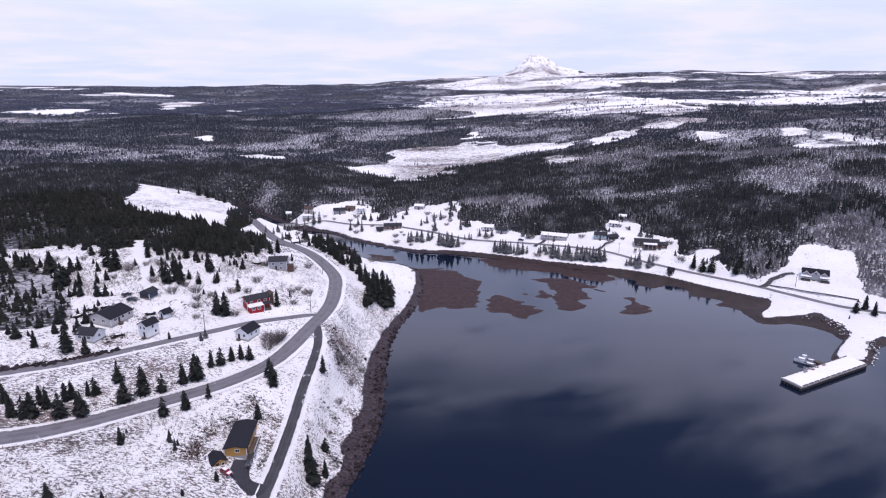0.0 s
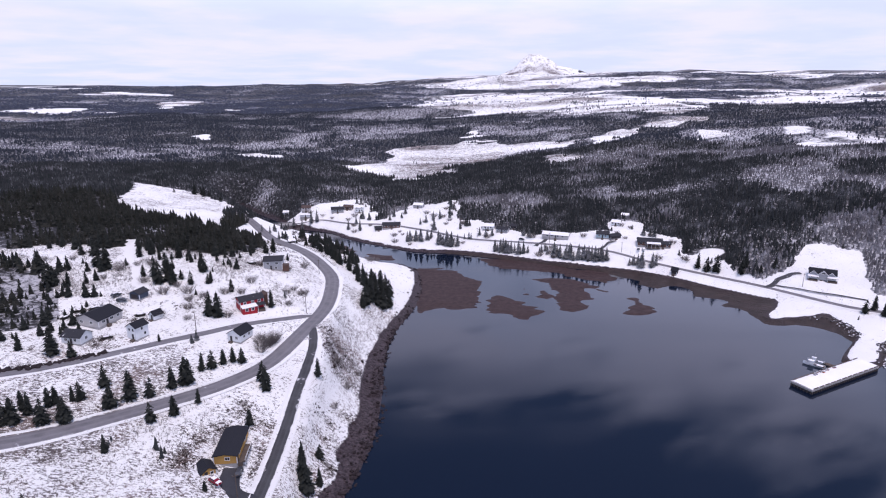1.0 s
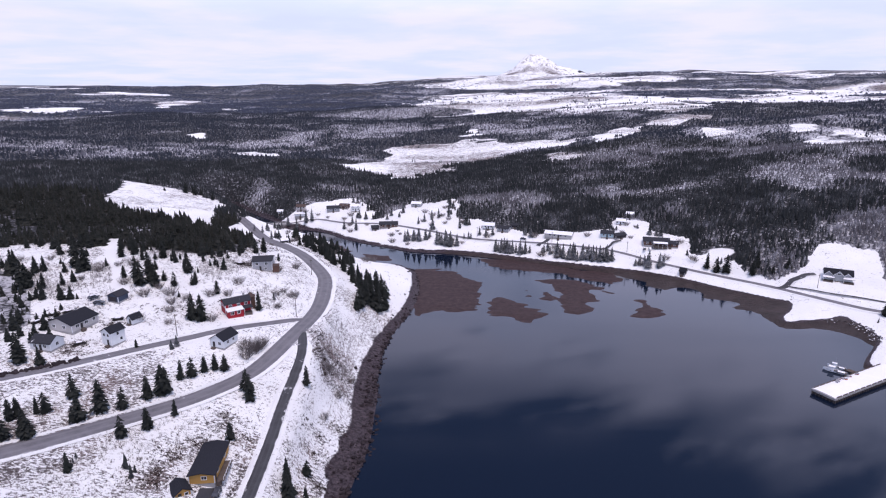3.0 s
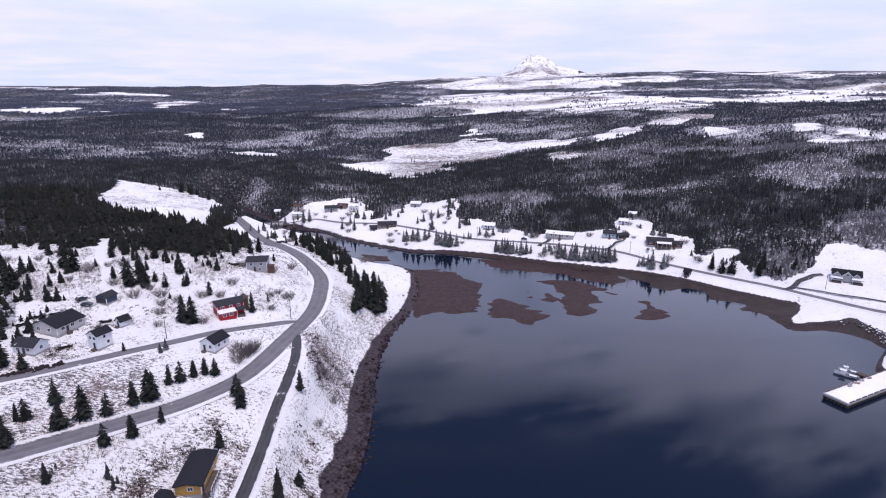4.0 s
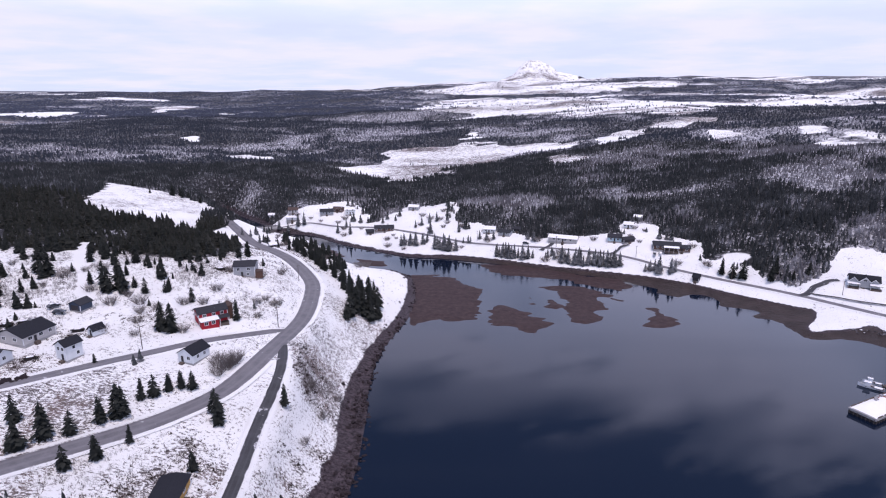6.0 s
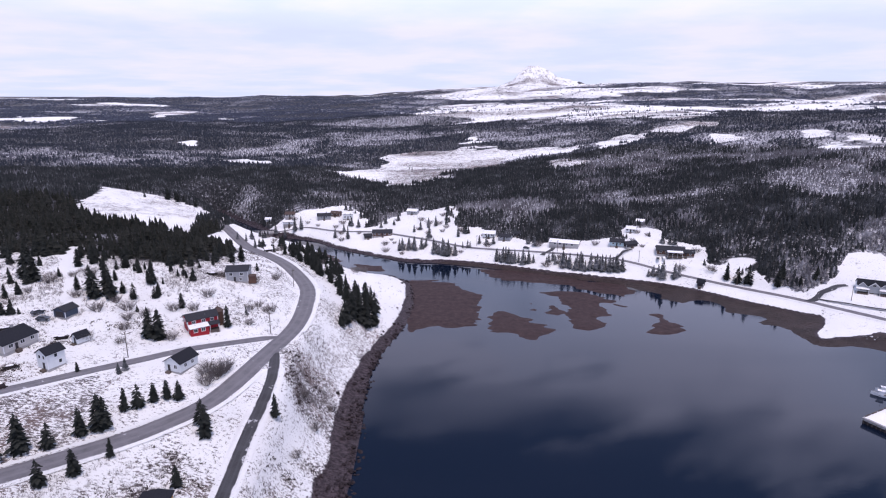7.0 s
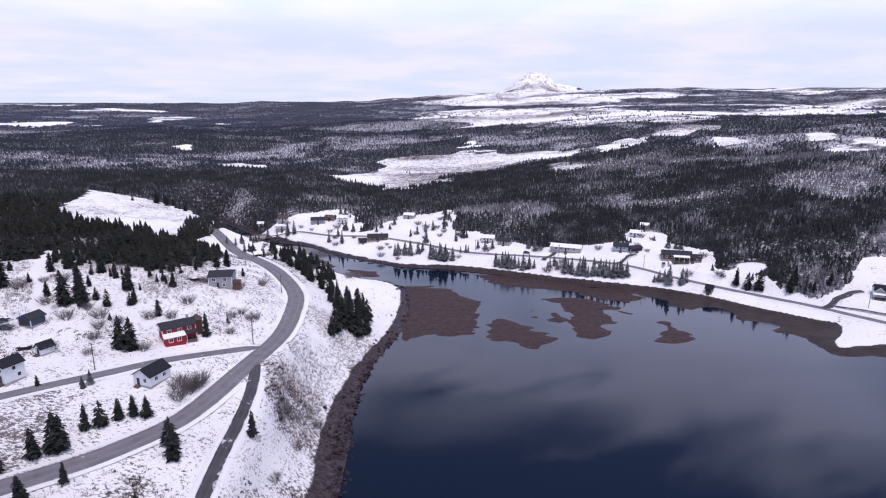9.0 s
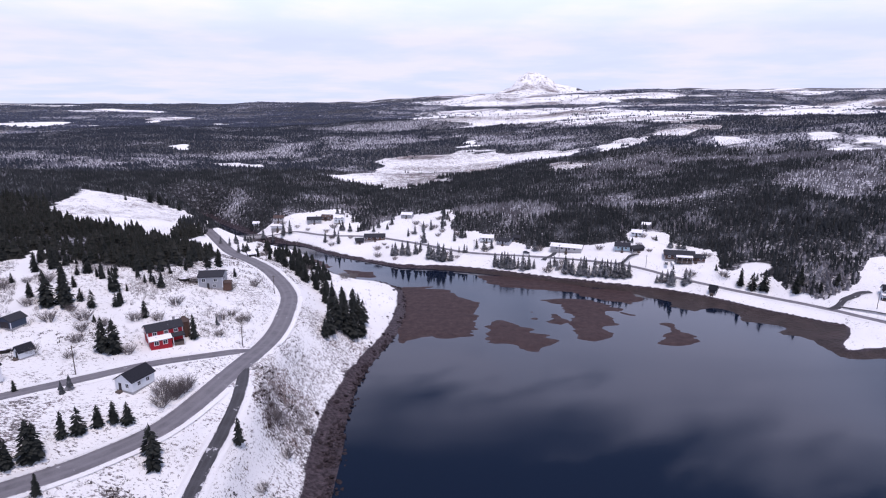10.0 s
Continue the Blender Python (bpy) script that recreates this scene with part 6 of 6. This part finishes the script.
HOMES = [(o.location.x, o.location.y) for o in bpy.data.objects if o.parent is None and o.name.split(".")[0] in ("house", "shed", "cabin", "boathouse")]
count = 0
while count < 60:
    x, y = tree_r.uniform(-150, 180), tree_r.uniform(400, 565)
    a = np.array([[x], [y]])
    rim = signed(a[0], a[1], VILLAGE)[0]
    if 1 < rim < 12 and fbm(a[0], a[1], 26, 2, 163)[0] > 0 and -signed(a[0], a[1], SNOWLINE)[0] > 5 and clear_of(a[0], a[1], 2)[0] and min(math.hypot(x - hx, y - hy) for hx, hy in HOMES) > 11:
        rim_trees.append((x, y, tree_r.uniform(3.5, 8)))
        count += 1
plant_spots("village_wood", rim_trees, SHORE_SPRUCE, "snow-dusted young spruces round the village clearings")

# ---- brush, dead grass and shore stones too many to count ----
g2 = np.random.default_rng(9)


def tufts(name, x, y, tall, wide, mat, label, blades=5, thick=0.09):
    n = len(x)
    z = height(x, y)
    a = g2.random((n, blades)) * 6.283
    off = g2.random((n, blades)) * wide[:, None]
    bx_, by_ = x[:, None] + off * np.cos(a), y[:, None] + off * np.sin(a)
    h = tall[:, None] * (0.5 + g2.random((n, blades)))
    b = g2.random((n, blades)) * 6.283
    half = thick + 1.1 * thick * g2.random((n, blades))
    v = np.empty((n, blades, 3, 3), np.float32)
    v[:, :, 0] = np.stack([bx_ - half * np.cos(b), by_ - half * np.sin(b), np.repeat(z[:, None], blades, 1) - 0.1], -1)
    v[:, :, 1] = np.stack([bx_ + half * np.cos(b), by_ + half * np.sin(b), np.repeat(z[:, None], blades, 1) - 0.1], -1)
    v[:, :, 2] = np.stack([bx_ + (g2.random((n, blades)) - 0.5) * h, by_ + (g2.random((n, blades)) - 0.5) * h, z[:, None] + h], -1)
    ob = quick_mesh(name, v.reshape(-1, 3), np.arange(n * blades * 3).reshape(-1, 3), mat)
    return tagged(ob, label, "undergrowth", kind="stuff")


x, y = scatter(-250, -15, 110, 420, 0.95, g2)
keep = (-signed(x, y, SNOWLINE) > 1.5) & clear_of(x, y, 1.6) & (woods(x, y) < 0.5)
dens = 0.32 + 0.85 * fbm(x, y, 34, 4, 71) + 0.32 * smooth(190, 150, y) + 0.3 * smooth(-64, -50, x) * smooth(265, 240, y)
dens = dens * (1 - 0.9 * smooth(310, 335, y) * smooth(-75, -60, x))
keep &= edge_distance(x, y, TRACK)[0] > 3
keep &= (g2.random(len(x)) < np.clip(dens, 0.02, 0.85)) & (fbm(x, y, 6, 3, 77) > -0.12)
x, y = x[keep], y[keep]
DRY = plain("withered_brush", (0.105, 0.085, 0.082), 0.95, 0.45, 0.5)
tufts("brush", x, y, 0.12 + 0.45 * g2.random(len(x)) ** 2, 0.3 + 0.6 * g2.random(len(x)), DRY, "withered brown brush and grass poking through snow", 7, 0.06)

# leafless thickets that make a grey haze over the snow
x, y = scatter(-230, -20, 150, 420, 1.0, g2)
slope = smooth(-96, -110, x) * smooth(245, 262, y)
spots = smooth(0.05 - 0.2 * slope, 0.4 - 0.15 * slope, fbm(x, y, 30, 3, 131)) * (edge_distance(x, y, TRACK)[0] > 3) * ((-signed(x, y, SNOWLINE) > 3) & clear_of(x, y, 3) & (woods(x, y) < 0.5))
spots = spots * (0.35 + 0.65 * (((x < -100) & (y > 225)) | (x > -50)))
keep = (g2.random(len(x)) < (0.5 + 0.35 * slope) * spots) & ~((y > 320) & (x > -70))
x, y = x[keep], y[keep]
HAZE = plain("leafless_twigs", (0.19, 0.172, 0.176), 0.95, 0.3, 0.5)
tufts("thicket", x, y, 0.5 + 1.0 * g2.random(len(x)), 0.5 + 0.7 * g2.random(len(x)), HAZE, "grey leafless alder thicket on the snowy slope", 16, 0.022)

GOLD = (1 + 5 ** 0.5) / 2
lump = np.array([(a, b * GOLD, 0) for a in (-1, 1) for b in (-1, 1)] + [(0, a, b * GOLD) for a in (-1, 1) for b in (-1, 1)] + [(b * GOLD, 0, a) for a in (-1, 1) for b in (-1, 1)], float) / 1.9
near_ones = np.linalg.norm(lump[:, None] - lump[None], axis=-1) < 1.1
lump_f = np.array([(a, b, c) for a in range(12) for b in range(a + 1, 12) for c in range(b + 1, 12) if near_ones[a, b] and near_ones[b, c] and near_ones[a, c]])
turned = np.einsum("ij,ij->i", np.cross(lump[lump_f[:, 1]] - lump[lump_f[:, 0]], lump[lump_f[:, 2]] - lump[lump_f[:, 0]]), lump[lump_f[:, 0]]) < 0
lump_f[turned] = lump_f[turned][:, ::-1]


def stones(name, x, y, size, mat, label, sink=0.3):
    n = len(x)
    s = size[:, None, None] * (0.7 + 0.55 * g2.random((n, 12, 1))) * (0.7 + 0.6 * g2.random((n, 1, 3)))
    turn = g2.random(n) * 6.283
    c, d = np.cos(turn)[:, None], np.sin(turn)[:, None]
    p = lump[None] * s
    v = np.stack([p[..., 0] * c - p[..., 1] * d + x[:, None], p[..., 0] * d + p[..., 1] * c + y[:, None], 0.7 * p[..., 2] + (height(x, y) + sink * size)[:, None]], -1)
    f = lump_f[None] + (np.arange(n) * 12)[:, None, None]
    return tagged(quick_mesh(name, v.reshape(-1, 3), f.reshape(-1, 3), mat), label, "stones", kind="stuff")


x, y = scatter(-60, -5, 110, 420, 0.95, g2)
sd, wd = -signed(x, y, SNOWLINE), -signed(x, y, WATER)
weedy = smooth(0.62, 0.3, wd / np.maximum(wd - sd, 0.5))        # the lower shore holds most of the stones
keep = (sd < 1.5 + 4 * fbm(x, y, 11, 3, 93)) & (wd > -1.6) & (g2.random(len(x)) < 0.07 + 0.55 * weedy) & (fbm(x, y, 8, 3, 91) > -0.35)
x, y = x[keep], y[keep]
stones("shore_stones", x, y, 0.2 + 0.75 * g2.random(len(x)) ** 3, ROCK, "dark weedy boulders and cobbles on the tidal shore")
x, y = scatter(185, 232, 250, 322, 1.1, g2)
sd, wd = -signed(x, y, SNOWLINE), -signed(x, y, WATER)
keep = (sd < 1.5) & (sd > -4) & (wd > -1.0) & (g2.random(len(x)) < 0.6) & (x > 203) & (y < 312) & (fbm(x, y, 9, 2, 95) > -0.15)
x, y = x[keep], y[keep]
SNOWY_ROCK = roofing("snowy_rock", (0.05, 0.045, 0.05), 0.27)
stones("rock_armour", x, y, 0.3 + 0.4 * g2.random(len(x)), SNOWY_ROCK, "snow-dusted armour stones along the wharf road", 0.4)

line = resample(ROADS["upper"][0], 0.35)
line = line[(line[:, 0] < -128) & (line[:, 0] > -185)]
x = line[:, 0] + g2.normal(0, 0.8, len(line)) + 2.9
y = line[:, 1] + g2.normal(0, 0.8, len(line)) + 4.6
keep = fbm(x, y, 9, 2, 151) > -0.1
stones("rubble", x[keep], y[keep], 0.5 + 0.8 * g2.random(keep.sum()), ROCK, "dark rubble heaped along the upper road", 0.3)

# low juniper and alder scrub in dark clumps round the bungalow and the lane
JUNIPER = plain("dark_juniper", (0.050, 0.036, 0.036), 0.95, 0.45, 0.5)
spots = []
for cx, cy, reach in THICK:
    for k in range(int(9 * reach)):
        spots.append((cx + tree_r.gauss(0, 0.8 * reach), cy + tree_r.gauss(0, 0.55 * reach), tree_r.uniform(0.5, 1.4)))
spots = np.array(spots)
keep = clear_of(spots[:, 0], spots[:, 1], 1.4) & (np.hypot(spots[:, 0] + 65.9, spots[:, 1] - 168.2) > 8)
spots = spots[keep]
tufts("juniper_scrub", spots[:, 0], spots[:, 1], 0.10 + 0.22 * spots[:, 2], 0.9 * spots[:, 2], JUNIPER, "dark red-brown juniper scrub poking through snow", 16, 0.10)
